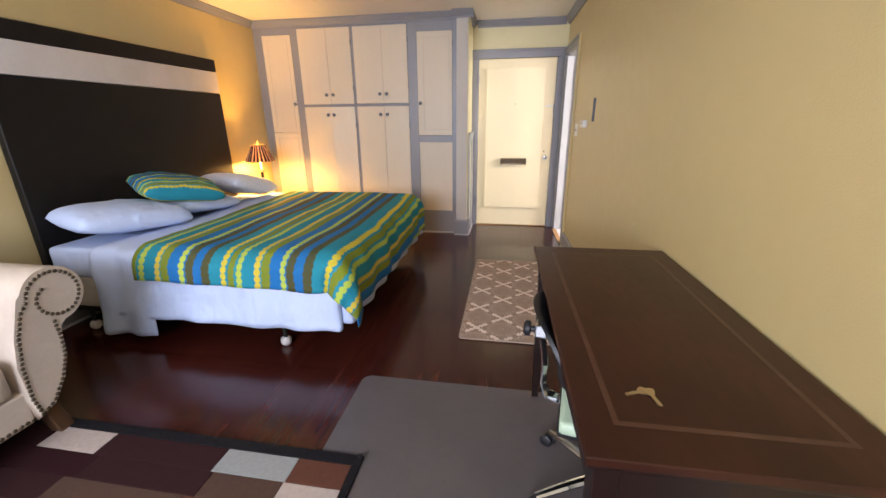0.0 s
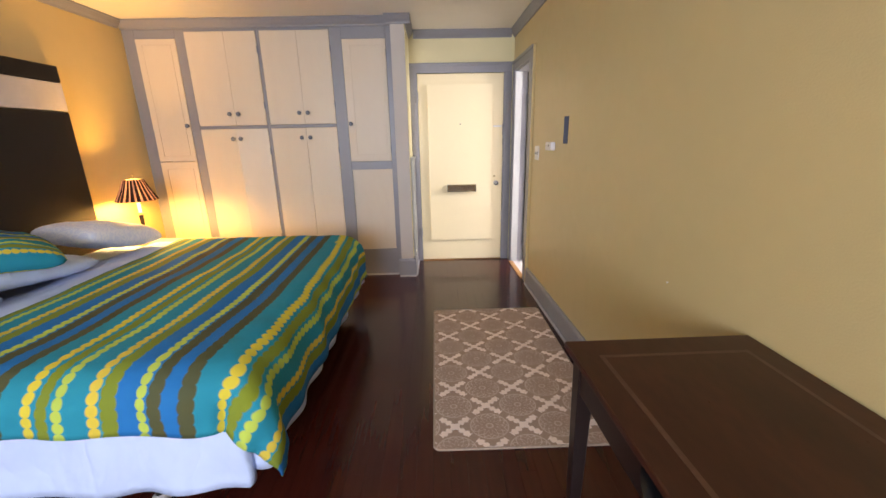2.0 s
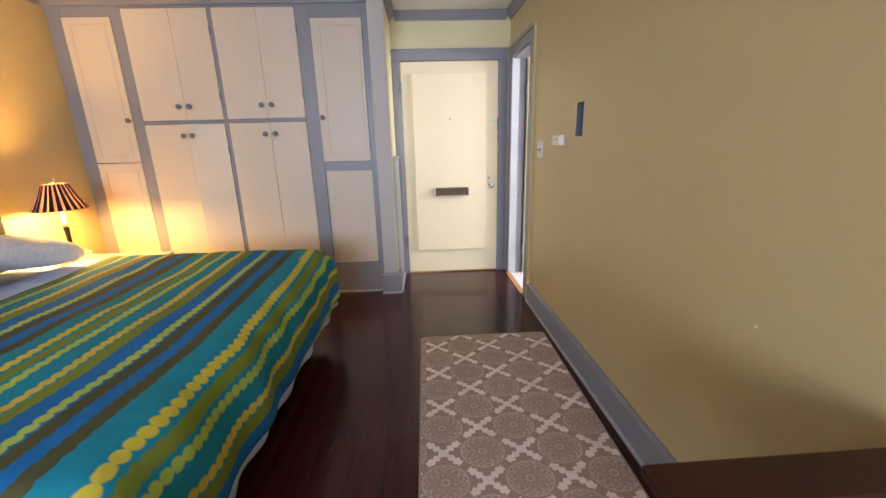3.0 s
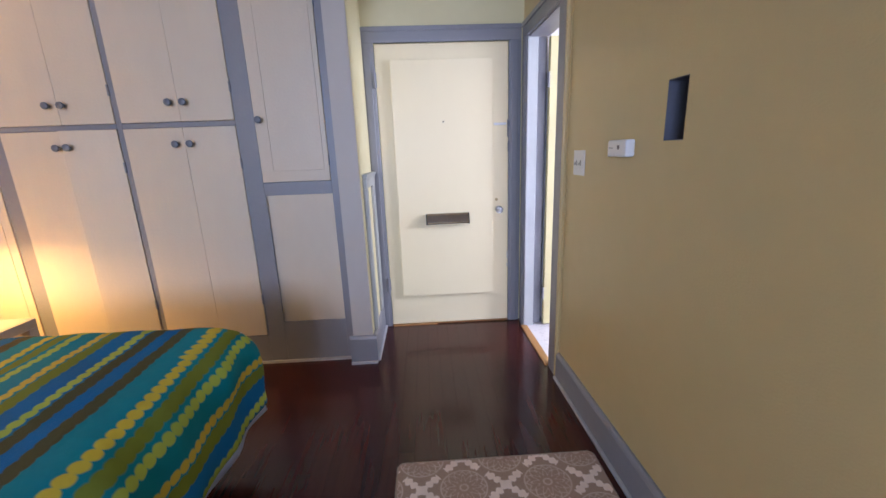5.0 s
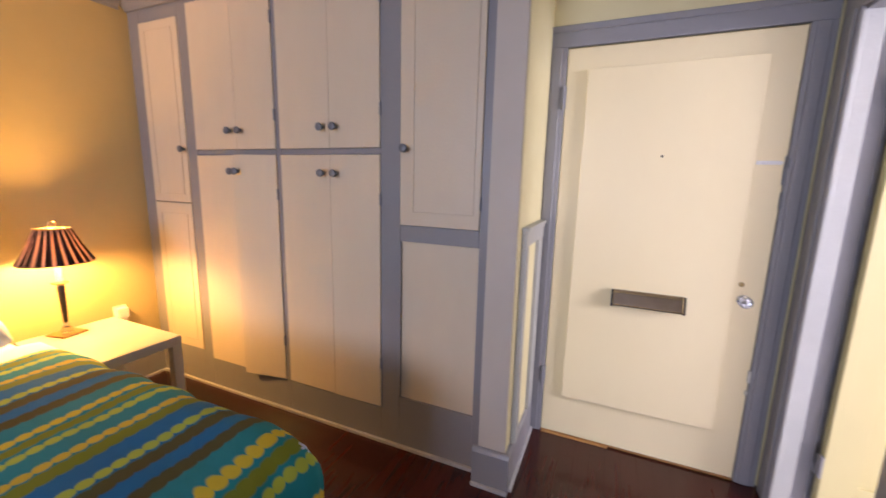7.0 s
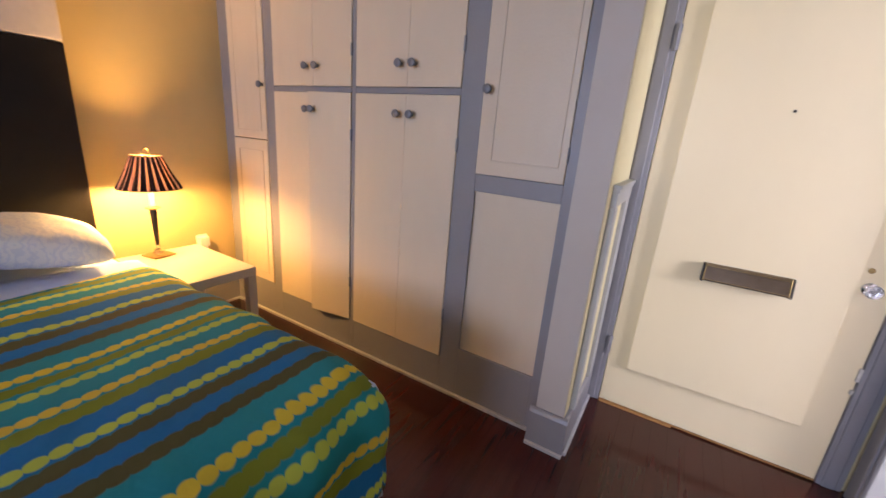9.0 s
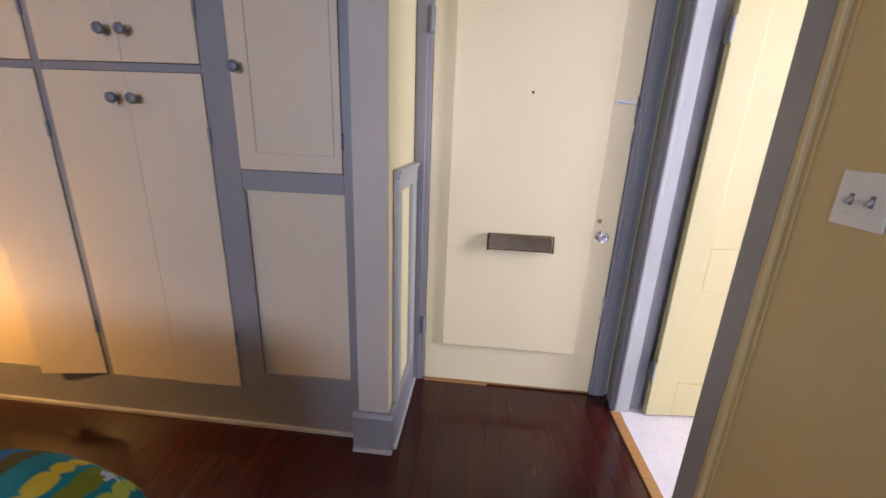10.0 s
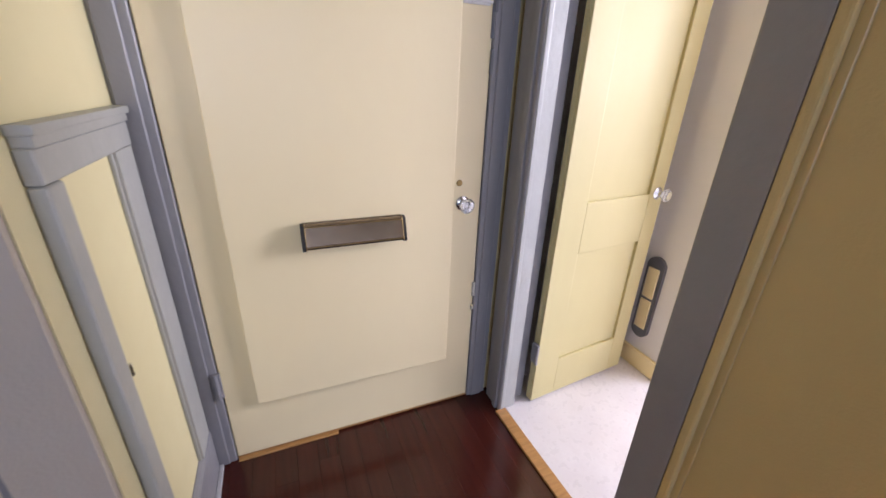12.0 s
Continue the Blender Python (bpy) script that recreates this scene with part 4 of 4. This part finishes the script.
for x in (0, 0.577):
    for y in (0, 0.385):
        part("leg", boxed(x + 0.001, x + 0.049, y + 0.001, y + 0.049, 0.0, 0.4865, 0.002), TABLE, stand)


def table_lamp(m):
    top = thing("table_lamp", m, "lit table lamp with pleated dark shade on side table", "table lamp")
    part("base_plate", boxed(-0.06, 0.06, -0.06, 0.06, 0.0, 0.010, 0.002), BRASS, top, "square brass base plate")
    part("glass_foot", lathe(bmesh.new(), [(0, 0.010), (0.022, 0.010), (0.026, 0.020), (0.020, 0.036), (0.010, 0.044), (0.012, 0.056), (0.009, 0.066), (0, 0.066)], n=20), GLASS, top, "clear glass foot", 40)
    part("stem", lathe(bmesh.new(), [(0, 0.066), (0.009, 0.066), (0.011, 0.10), (0.017, 0.262), (0.014, 0.270), (0, 0.270)], n=20), IRON, top, "black tapered stem", 40)
    part("collar", lathe(bmesh.new(), [(0, 0.270), (0.012, 0.270), (0.036, 0.281), (0.037, 0.285), (0.014, 0.290), (0, 0.290)], n=20), BRASS, top, "brass drip collar", 40)
    part("candle_tube", lathe(bmesh.new(), [(0, 0.290), (0.013, 0.290), (0.013, 0.395), (0, 0.395)], n=16), LACQUER, top, "white candle tube", 40)
    shade = bmesh.new()
    n, lo, hi, rl, rh = 128, 0.395, 0.570, 0.150, 0.071
    rings = []
    for z, r in ((lo, rl), ((lo + hi) / 2, (rl + rh) / 2 - 0.004), (hi, rh)):
        rings.append([shade.verts.new(((r + 0.0035 * (1 if (k // 2) % 2 else -1) * r / rl) * math.cos(2 * math.pi * k / n), (r + 0.0035 * (1 if (k // 2) % 2 else -1) * r / rl) * math.sin(2 * math.pi * k / n), z)) for k in range(n)])
    for a, b in zip(rings, rings[1:]):
        for k in range(n):
            shade.faces.new((a[k], a[(k + 1) % n], b[(k + 1) % n], b[k]))
    ob = part("shade", shade, SHADE, top, "pleated brown and black cloth shade")
    mod = ob.modifiers.new("thickness", "SOLIDIFY")
    mod.thickness = 0.002
    for z, r in ((lo, rl + 0.001), (hi, rh + 0.001)):
        ring = [(r * math.cos(2 * math.pi * k / 48), r * math.sin(2 * math.pi * k / 48), z) for k in range(49)]
        part("shade_wire", pipe(bmesh.new(), ring, 0.003, 6), BRASS, ob)
    for a in (0, 120, 240):
        c, s = math.cos(radians(a)), math.sin(radians(a))
        part("spoke", pipe(bmesh.new(), [(0.012 * c, 0.012 * s, hi - 0.004), (rh * c, rh * s, hi)], 0.0018, 6), BRASS, ob)
    part("harp", pipe(bmesh.new(), [(0.0, 0.0, 0.395), (0.03, 0, 0.42), (0.036, 0, 0.47), (0.03, 0, 0.54), (0, 0, hi - 0.002), (-0.03, 0, 0.54), (-0.036, 0, 0.47), (-0.03, 0, 0.42), (0, 0, 0.3955)], 0.0018, 6), BRASS, top)
    ring = [(0.0, 0.017 * math.cos(2 * math.pi * k / 20), hi + 0.022 + 0.017 * math.sin(2 * math.pi * k / 20)) for k in range(21)]
    part("finial_ring", pipe(bmesh.new(), ring, 0.003, 6), BRASS, top, "brass ring finial")
    part("bulb", lathe(bmesh.new(), [(0, 0.3955), (0.010, 0.396), (0.011, 0.402), (0.008, 0.408), (0, 0.409)], n=16), BULB, top, "glowing warm bulb base", 60)
    return top


BULB = material("bulb_glow", (1, 0.8, 0.5), 0.4)
BULB.node_tree.nodes["Principled BSDF"].inputs["Emission Color"].default_value = (1.0, 0.62, 0.25, 1)
BULB.node_tree.nodes["Principled BSDF"].inputs["Emission Strength"].default_value = 18


def shade_material():
    mat = material("pleated_shade_cloth", (0.1, 0.05, 0.03), 0.7, spec=0.3)
    n = Nodes(mat)
    v, x, y, z = n.split()
    turn = n.math("ARCTAN2", y, x)
    wave = n.math("SINE", n.math("MULTIPLY", turn, 22))
    c = n.mix(n.math("GREATER_THAN", wave, -0.45), (0.44, 0.30, 0.26), (0.016, 0.010, 0.009))
    n.colour(c)
    tr = n.nt.nodes.new("ShaderNodeBsdfTranslucent")
    n.nt.links.new(c, tr.inputs["Color"])
    mx = n.nt.nodes.new("ShaderNodeMixShader")
    mx.inputs[0].default_value = 0.26
    n.nt.links.new(n.shader.outputs[0], mx.inputs[1])
    n.nt.links.new(tr.outputs[0], mx.inputs[2])
    n.nt.links.new(mx.outputs[0], n.nt.nodes["Material Output"].inputs["Surface"])
    return mat


SHADE = shade_material()
table_lamp(pose(LAMP[0], LAMP[1], 0.537, 0, 0, 12))
plug = thing("wall_socket", pose(LEFT, 4.625, 0.49, 0, 0, 90), "white wall socket with a plug adapter", "socket")
part("plate", boxed(-0.038, 0.038, -0.006, 0.0, -0.058, 0.058, 0.002), WHITEPLASTIC, plug)
part("adapter", boxed(-0.030, 0.032, -0.045, -0.005, -0.02, 0.045, 0.005, 2), WHITEPLASTIC, plug)

# ---- desk ----
DESK = pose(0.346, 1.944, 0, 0, 0, 0.8)
DL, DW, DH = 1.205, 0.555, 0.793
desk = thing("desk", DESK, "dark mahogany writing desk with inlaid top", "desk")
part("tabletop", boxed(0, DW, -DL, 0, DH - 0.020, DH, 0.006, 3), DESKTOP, desk)
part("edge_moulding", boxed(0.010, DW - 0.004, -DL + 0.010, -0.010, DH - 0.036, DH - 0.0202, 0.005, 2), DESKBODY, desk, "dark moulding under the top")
i0, i1 = 0.068, 0.080
for b in ((i0, i1, -DL + 0.086, -0.084), (DW - i1, DW - i0, -DL + 0.086, -0.084), (i1, DW - i1, -DL + 0.086, -DL + 0.098), (i1, DW - i1, -0.096, -0.084)):
    part("inlay", boxed(b[0], b[1], b[2], b[3], DH - 0.002, DH + 0.0006), INLAY, desk, "lighter inlaid wood band")
for b in ((0.028, 0.046, -DL + 0.05, -0.05), (DW - 0.046, DW - 0.028, -DL + 0.05, -0.05)):
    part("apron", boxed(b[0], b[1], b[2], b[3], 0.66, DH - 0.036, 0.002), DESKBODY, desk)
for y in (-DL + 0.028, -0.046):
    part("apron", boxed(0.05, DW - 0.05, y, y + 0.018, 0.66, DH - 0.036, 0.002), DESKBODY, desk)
for x in (0.022, DW - 0.072):
    for y in (-DL + 0.022, -0.072):
        leg = boxed(x, x + 0.05, y, y + 0.05, 0.0, DH - 0.036, 0.003)
        cx, cy = x + 0.025, y + 0.025
        for v in leg.verts:
            if v.co.z < 0.05:
                v.co.x, v.co.y = cx + (v.co.x - cx) * 0.55, cy + (v.co.y - cy) * 0.55
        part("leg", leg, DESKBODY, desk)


def house_key(m, label):
    top = thing("door_key", m, label, "key", "keys on the desk")
    bow = bmesh.new()
    out = [(0.012 * math.cos(a) * (1 + 0.12 * math.cos(3 * a)), 0.012 * math.sin(a) * (1 + 0.12 * math.cos(3 * a))) for a in (2 * math.pi * k / 18 for k in range(18))]
    a = [bow.verts.new((x, y, 0.0)) for x, y in out]
    f = bow.faces.new(a)
    ex = bmesh.ops.extrude_face_region(bow, geom=[f])
    for v in ex["geom"]:
        if isinstance(v, bmesh.types.BMVert):
            v.co.z += 0.002
    part("bow", bow, KEYMETAL, top)
    blade = boxed(0.011, 0.042, -0.0035, 0.0035, 0.0, 0.0018)
    for x in (0.018, 0.024, 0.030, 0.036):
        box(blade, x, x + 0.003, -0.0055, -0.003, 0.0002, 0.0016)
    part("blade", blade, KEYMETAL, top)
    return top


house_key(pose(0.514, 0.936, DH + 0.001, 0, 0, 205), "small nickel door key lying on the desk")
house_key(pose(0.526, 0.932, DH + 0.0035, 0, 3, -75), "small nickel door key lying across the other key")

# ---- office chair ----
chair = thing("office_chair", pose(0.615, 1.36, 0.004, 0, 0, -10), "black-backed swivel chair with mint green seat", "office chair")
seat = boxed(-0.185, 0.21, -0.22, 0.21, 0.425, 0.470, 0.022, 3)
part("seat", seat, MINT, chair, "mint green vinyl seat", 60)
part("seat_pan", boxed(-0.19, 0.19, -0.20, 0.20, 0.40, 0.4245, 0.01, 2), BLACK, chair)
back = bmesh.new()
n = 18
front = {}
for side in (0, 1):
    for i in range(n + 1):
        for j in range(n + 1):
            u, w = 2 * i / n - 1, 2 * j / n - 1
            # square to rounded shield
            y = 0.205 * u * math.sqrt(max(0, 1 - 0.42 * w * w))
            z = 0.135 * w * math.sqrt(max(0, 1 - 0.42 * u * u))
            bow_in = 0.05 * u * u + 0.02 * (1 - w * w)
            front[side, i, j] = back.verts.new((-0.255 + bow_in + 0.028 * side * (1 - 0.5 * max(abs(u), abs(w)) ** 4) - 0.05 * w, y, 0.635 + z))
for side in (0, 1):
    for i in range(n):
        for j in range(n):
            q = [front[side, i, j], front[side, i + 1, j], front[side, i + 1, j + 1], front[side, i, j + 1]]
            back.faces.new(q if side else q[::-1])
rim = [(i, 0) for i in range(n)] + [(n, j) for j in range(n)] + [(i, n) for i in range(n, 0, -1)] + [(0, j) for j in range(n, 0, -1)]
for a, b in zip(rim, rim[1:] + rim[:1]):
    back.faces.new((front[0, a[0], a[1]], front[0, b[0], b[1]], front[1, b[0], b[1]], front[1, a[0], a[1]]))
part("backrest", back, BLACK, chair, "black plastic backrest", 60)
arm = [(-0.05, 0, 0.39), (-0.18, 0, 0.385), (-0.235, 0, 0.40), (-0.252, 0, 0.45), (-0.250, 0, 0.52), (-0.262, 0, 0.60), (-0.275, 0, 0.665)]
part("back_arm", pipe(bmesh.new(), arm, [0.02, 0.02, 0.02, 0.018, 0.017, 0.017, 0.02], 10, 0.45), CHROME, chair, "chrome backrest arm")
part("clamp", boxed(-0.292, -0.250, -0.025, 0.025, 0.635, 0.685, 0.006, 2), CHROME, chair)
part("hand_wheel", lathe(bmesh.new(), [(0, 0), (0.010, 0), (0.010, 0.016), (0.026, 0.020), (0.028, 0.034), (0.020, 0.042), (0, 0.043)], pose(-0.290, 0, 0.655, 0, -90), 14), BLACK, chair, "black tightening knob", 40)
part("column", lathe(bmesh.new(), [(0, 0.10), (0.028, 0.10), (0.028, 0.25), (0.018, 0.255), (0.018, 0.40), (0, 0.40)], n=18), CHROME, chair, "chrome gas column", 40)
part("hub", lathe(bmesh.new(), [(0, 0.07), (0.04, 0.07), (0.045, 0.10), (0.03, 0.125), (0, 0.125)], n=18), CHROME, chair, "", 40)
for k in range(5):
    a = radians(72 * k + 140)
    c, s = math.cos(a), math.sin(a)
    part("foot_bar", pipe(bmesh.new(), [(0.03 * c, 0.03 * s, 0.10), (0.16 * c, 0.16 * s, 0.088), (0.28 * c, 0.28 * s, 0.072)], [0.018, 0.016, 0.013], 8, 0.8), CHROME, chair, "chrome foot bar")
    cast = bmesh.new()
    for d in (-0.014, 0.014):
        m = pose(0.285 * c - d * s, 0.285 * s + d * c, 0.027) @ pose(0, 0, 0, 0, 0, math.degrees(a) + 20) @ pose(0, 0, 0, 90)
        lathe(cast, [(0, -0.010), (0.020, -0.010), (0.027, -0.005), (0.027, 0.005), (0.020, 0.010), (0, 0.010)], m, 14)
    pipe(cast, [(0.283 * c, 0.283 * s, 0.03), (0.283 * c, 0.283 * s, 0.07)], 0.007)
    part("caster", cast, BLACK, chair, "black twin-wheel caster", 40)


# ---- mats and rugs ----
def rounded_slab(x0, x1, y0, y1, z0, z1, r, n=6):
    out = []
    for cx, cy, a0 in ((x1 - r, y1 - r, 0), (x0 + r, y1 - r, 90), (x0 + r, y0 + r, 180), (x1 - r, y0 + r, 270)):
        out += [(cx + r * math.cos(radians(a0 + 90 * k / n)), cy + r * math.sin(radians(a0 + 90 * k / n))) for k in range(n + 1)]
    bm = bmesh.new()
    lo = [bm.verts.new((x, y, z0)) for x, y in out]
    hi = [bm.verts.new((x, y, z1)) for x, y in out]
    k = len(out)
    for i in range(k):
        bm.faces.new((lo[i], lo[(i + 1) % k], hi[(i + 1) % k], hi[i]))
    bm.faces.new(lo[::-1])
    bm.faces.new(hi)
    return bm


mat_ob = part("chair_mat", rounded_slab(-0.53, 0.70, 0.55, 1.925, 0.0, 0.004, 0.05), MATGREY)
tagged(mat_ob, "grey translucent vinyl chair mat on the floor", "chair mat")

runner = thing("entry_rug", pose(-0.057, 2.384, 0), "brown runner rug with cream cross pattern", "rug")
ob = part("rug_field", rounded_slab(0.0, 0.855, 0.0, 1.505, 0.001, 0.012, 0.02), RUGMAT, runner)
edge = [(0.018, 0, 0.007), (0.837, 0, 0.007), (0.855, 0.018, 0.007), (0.855, 1.487, 0.007), (0.837, 1.505, 0.007), (0.018, 1.505, 0.007), (0, 1.487, 0.007), (0, 0.018, 0.007), (0.018, 0, 0.007)]
part("binding", pipe(bmesh.new(), edge, 0.0062, 8), RUGEDGE, runner, "tan bound edge")


def patch_rug():
    top = thing("patchwork_rug", pose(-0.335, 1.385, 0), "patchwork rug of maroon, brown and cream blocks", "rug")
    tones = {"m": ((0.030, 0.009, 0.011), "dark maroon"), "b": ((0.115, 0.045, 0.030), "rust brown"), "c": ((0.46, 0.375, 0.33), "cream"), "g": ((0.30, 0.305, 0.30), "pale grey"), "t": ((0.085, 0.048, 0.036), "taupe brown"), "d": ((0.034, 0.013, 0.014), "plum")}
    mats = {k: material("wool_" + lab.replace(" ", "_"), c, 0.95, grain=(60, (1, 1, 1), tuple(v * 0.75 for v in c), 0.5), bump=(350, 0.25), spec=0.1) for k, (c, lab) in tones.items()}
    edge_mat = material("wool_black_border", (0.006, 0.005, 0.007), 0.9, grain=(60, (1, 1, 1), (0.02, 0.018, 0.02), 0.6), bump=(300, 0.5), spec=0.15)
    rows = [(0.05, 0.165, "b.23 g.325 d.561 c.294 m.55"), (0.165, 0.275, "c.235 t.303 d.539 m.88"), (0.275, 0.39, "m.28 b.30 t.54 d.30 m.54"), (0.39, 0.51, "t.27 m.33 c.30 b.56 d.50"), (0.51, 0.63, "g.27 d.60 t.55 m.54"), (0.63, 0.75, "b.5 m.46 c.5 d.50"), (0.75, 0.87, "m.9 t.5 b.56"), (0.87, 0.99, "d.4 c.3 m.76 t.5")]
    for y0, y1, text in rows:
        x = 0.035
        for word in text.split():
            w = float(word[1:])
            part("block", boxed(-x - w + 0.0005, -x - 0.0005, -y1 + 0.0005, -y0 - 0.0005, 0.004, 0.013, 0.002), mats[word[0]], top)
            x += w
    part("backing", boxed(-2.0, 0.0, -1.03, 0.0, 0.001, 0.005), edge_mat, top)
    for b in ((-2.0, 0.0, -0.05, 0.0), (-2.0, 0.0, -1.03, -0.99), (-0.035, 0.0, -0.99, -0.05), (-2.0, -1.995, -0.99, -0.05)):
        part("border", boxed(*b, 0.004, 0.016, 0.004, 2), edge_mat, top, "black woven border")
    curl = pipe(bmesh.new(), [(-0.02, -0.01, 0.015), (-0.008, -0.012, 0.026), (0.0, -0.02, 0.032), (-0.002, -0.035, 0.024)], [0.010, 0.008, 0.006, 0.006], 8, 0.5)
    part("curled_corner", curl, edge_mat, top)
    return top


patch_rug()


# ---- sofa ----
def sofa():
    """Faces +x; local x = 0 is the front of the arm, local y = 0 the outer end."""
    top = thing("sofa", pose(-1.72, 1.30, 0), "cream leather rolled-arm sofa with nailhead trim", "sofa")
    cy, cz, rr = 0.130, 0.645, 0.122
    out = []
    for k in range(29):  # the roll, from its inner top round the outside
        a = radians(168 - 9.3 * k)
        out.append((cy + rr * math.cos(a), cz + rr * 1.02 * math.sin(a)))
    out += [(0.108, 0.512), (0.120, 0.45), (0.112, 0.36), (0.075, 0.26), (0.01, 0.17), (-0.065, 0.142), (-0.082, 0.25), (-0.075, 0.40), (-0.052, 0.52), (-0.022, 0.61)]

    def arm(y_mid, flip):
        bm = bmesh.new()
        pts = [(-y if flip else y, z) for y, z in out]
        front = [bm.verts.new((0.0, y_mid + y, z)) for y, z in pts]
        rear = [bm.verts.new((-0.93, y_mid + y, z)) for y, z in pts]
        k = len(pts)
        for i in range(k):
            bm.faces.new((front[i], front[(i + 1) % k], rear[(i + 1) % k], rear[i]))
        f = bm.faces.new(front)
        bm.faces.new(rear[::-1])
        bmesh.ops.bevel(bm, geom=list(f.edges), offset=0.012, segments=3, affect="EDGES")
        ob = part("arm", bm, SOFACLOTH, top, "rolled scroll arm", 45)
        # nails follow the outline and curl into the scroll
        trail_pts = []
        path = [(-0.050, 0.165), (-0.064, 0.25), (-0.058, 0.40), (-0.036, 0.52), (-0.005, 0.61)]
        for k2 in range(33):
            a = 175 - 11.5 * k2
            r2 = 0.102 if k2 < 20 else 0.102 - 0.0045 * (k2 - 20)
            if k2 >= 20:
                a = 175 - 11.5 * 20 - 16 * (k2 - 20)
            path.append((cy + r2 * math.cos(radians(a)), cz + r2 * math.sin(radians(a))))
        path2 = [(0.100, 0.530), (0.103, 0.45), (0.096, 0.365), (0.060, 0.272), (0.0, 0.188), (-0.05, 0.165)]
        for line in (path, path2):
            left_over = 0.0
            for p, q in zip(line, line[1:]):
                d = math.dist(p, q)
                s = left_over
                while s < d:
                    y, z = p[0] + (q[0] - p[0]) * s / d, p[1] + (q[1] - p[1]) * s / d
                    trail_pts.append((y, z))
                    s += 0.021
                left_over = s - d
        for y, z in trail_pts:
            nail = new("nail", NAILMESH)
            nail.parent = ob
            nail.matrix_local = pose(0.0, y_mid + (-y if flip else y), z)
        return ob

    arm(0.0, False)
    arm(-2.0, True)
    rail = boxed(-0.9, -0.012, -1.90, -0.07, 0.14, 0.29, 0.02, 3)
    rail_ob = part("front_rail", rail, SOFACLOTH, top)
    for k in range(80):
        nail = new("nail", NAILMESH)
        nail.parent = rail_ob
        nail.matrix_local = pose(-0.0125, -0.08 - 0.0222 * k, 0.158)
    for y in (-0.10, -1.0):
        part("seat_cushion", boxed(-0.72, 0.0, y - 0.895, y - 0.005, 0.292, 0.46, 0.05, 4), SOFACLOTH, top, "plump seat cushion", 60)
    part("back", boxed(-0.93, -0.70, -1.90, -0.10, 0.29, 0.86, 0.07, 4), SOFACLOTH, top, "padded sofa back", 60)
    for x, y in ((-0.06, 0.0), (-0.86, 0.0), (-0.06, -2.0), (-0.86, -2.0)):
        leg = boxed(x - 0.03, x + 0.03, y - 0.03, y + 0.03, 0.0, 0.16, 0.004)
        for v in leg.verts:
            if v.co.z < 0.05:
                v.co.y += 0.035 if y > -1 else -0.035
        part("leg", leg, LEGWOOD, top, "turned-out brown wooden leg")
    return top


nb = lathe(bmesh.new(), [(0.0085, 0.0), (0.0078, 0.003), (0.005, 0.0055), (0.0, 0.0065)], pose(0, 0, 0, 0, 90), 10)
NAILMESH = bpy.data.meshes.new("nail")
nb.to_mesh(NAILMESH)
nb.free()
NAILMESH.materials.append(NAIL)
NAILMESH.shade_smooth()
sofa()
pillow("cushion", "tan patterned scatter cushion on the sofa seat", PILLOWBROWN, pose(-1.95, 1.02, 0.57, 0, 62, 60), 0.42, 0.40, 0.14, 9.0, "cushions on the sofa")

# ---- floor ----
ground = structure("floor", boxed(LEFT - 0.1, 0.86, BACK - 0.1, 5.45, -0.06, -0.004), FLOOR, "dark mahogany varnished strip floor", "floor")
STRIP = 0.074
plank_mesh = {}


def plank(x, y0, y1):
    size = round(y1 - y0, 2)
    if size not in plank_mesh:
        bm = boxed(0.0001, STRIP - 0.0001, 0.0001, size - 0.0001, -0.004, 0.0, 0.0004)
        mesh = bpy.data.meshes.new("plank")
        bm.to_mesh(mesh)
        bm.free()
        mesh.materials.append(FLOOR)
        plank_mesh[size] = mesh
    ob = new("plank", plank_mesh[size])
    ob.parent = ground
    ob.location = (x, y0, 0)


rng = random.Random(5)
far = bmesh.new()
for c in range(int((0.845 - LEFT) / STRIP) + 1):
    x = LEFT + c * STRIP
    if x + STRIP > 0.857:
        break
    y = BACK - rng.uniform(0, 1.0)
    while y < 5.44:
        ln = round(rng.choice((0.8, 1.0, 1.2, 1.5, 1.8)), 2)
        end = min(y + ln, 5.44)
        y = max(y, BACK)
        if end - y > 0.05:
            if x > -2.3 and end > 0.4 and len(ground.children) < 296:
                plank(x, y, round(end, 2))
            else:
                box(far, x + 0.0001, x + STRIP - 0.0001, y + 0.0001, end - 0.0001, -0.004, 0.0)
        y = end
box(far, x, 0.857, BACK, 5.44, -0.004, 0.0)
tagged(part("floor_strips", far, FLOOR, ground), kind="stuff")
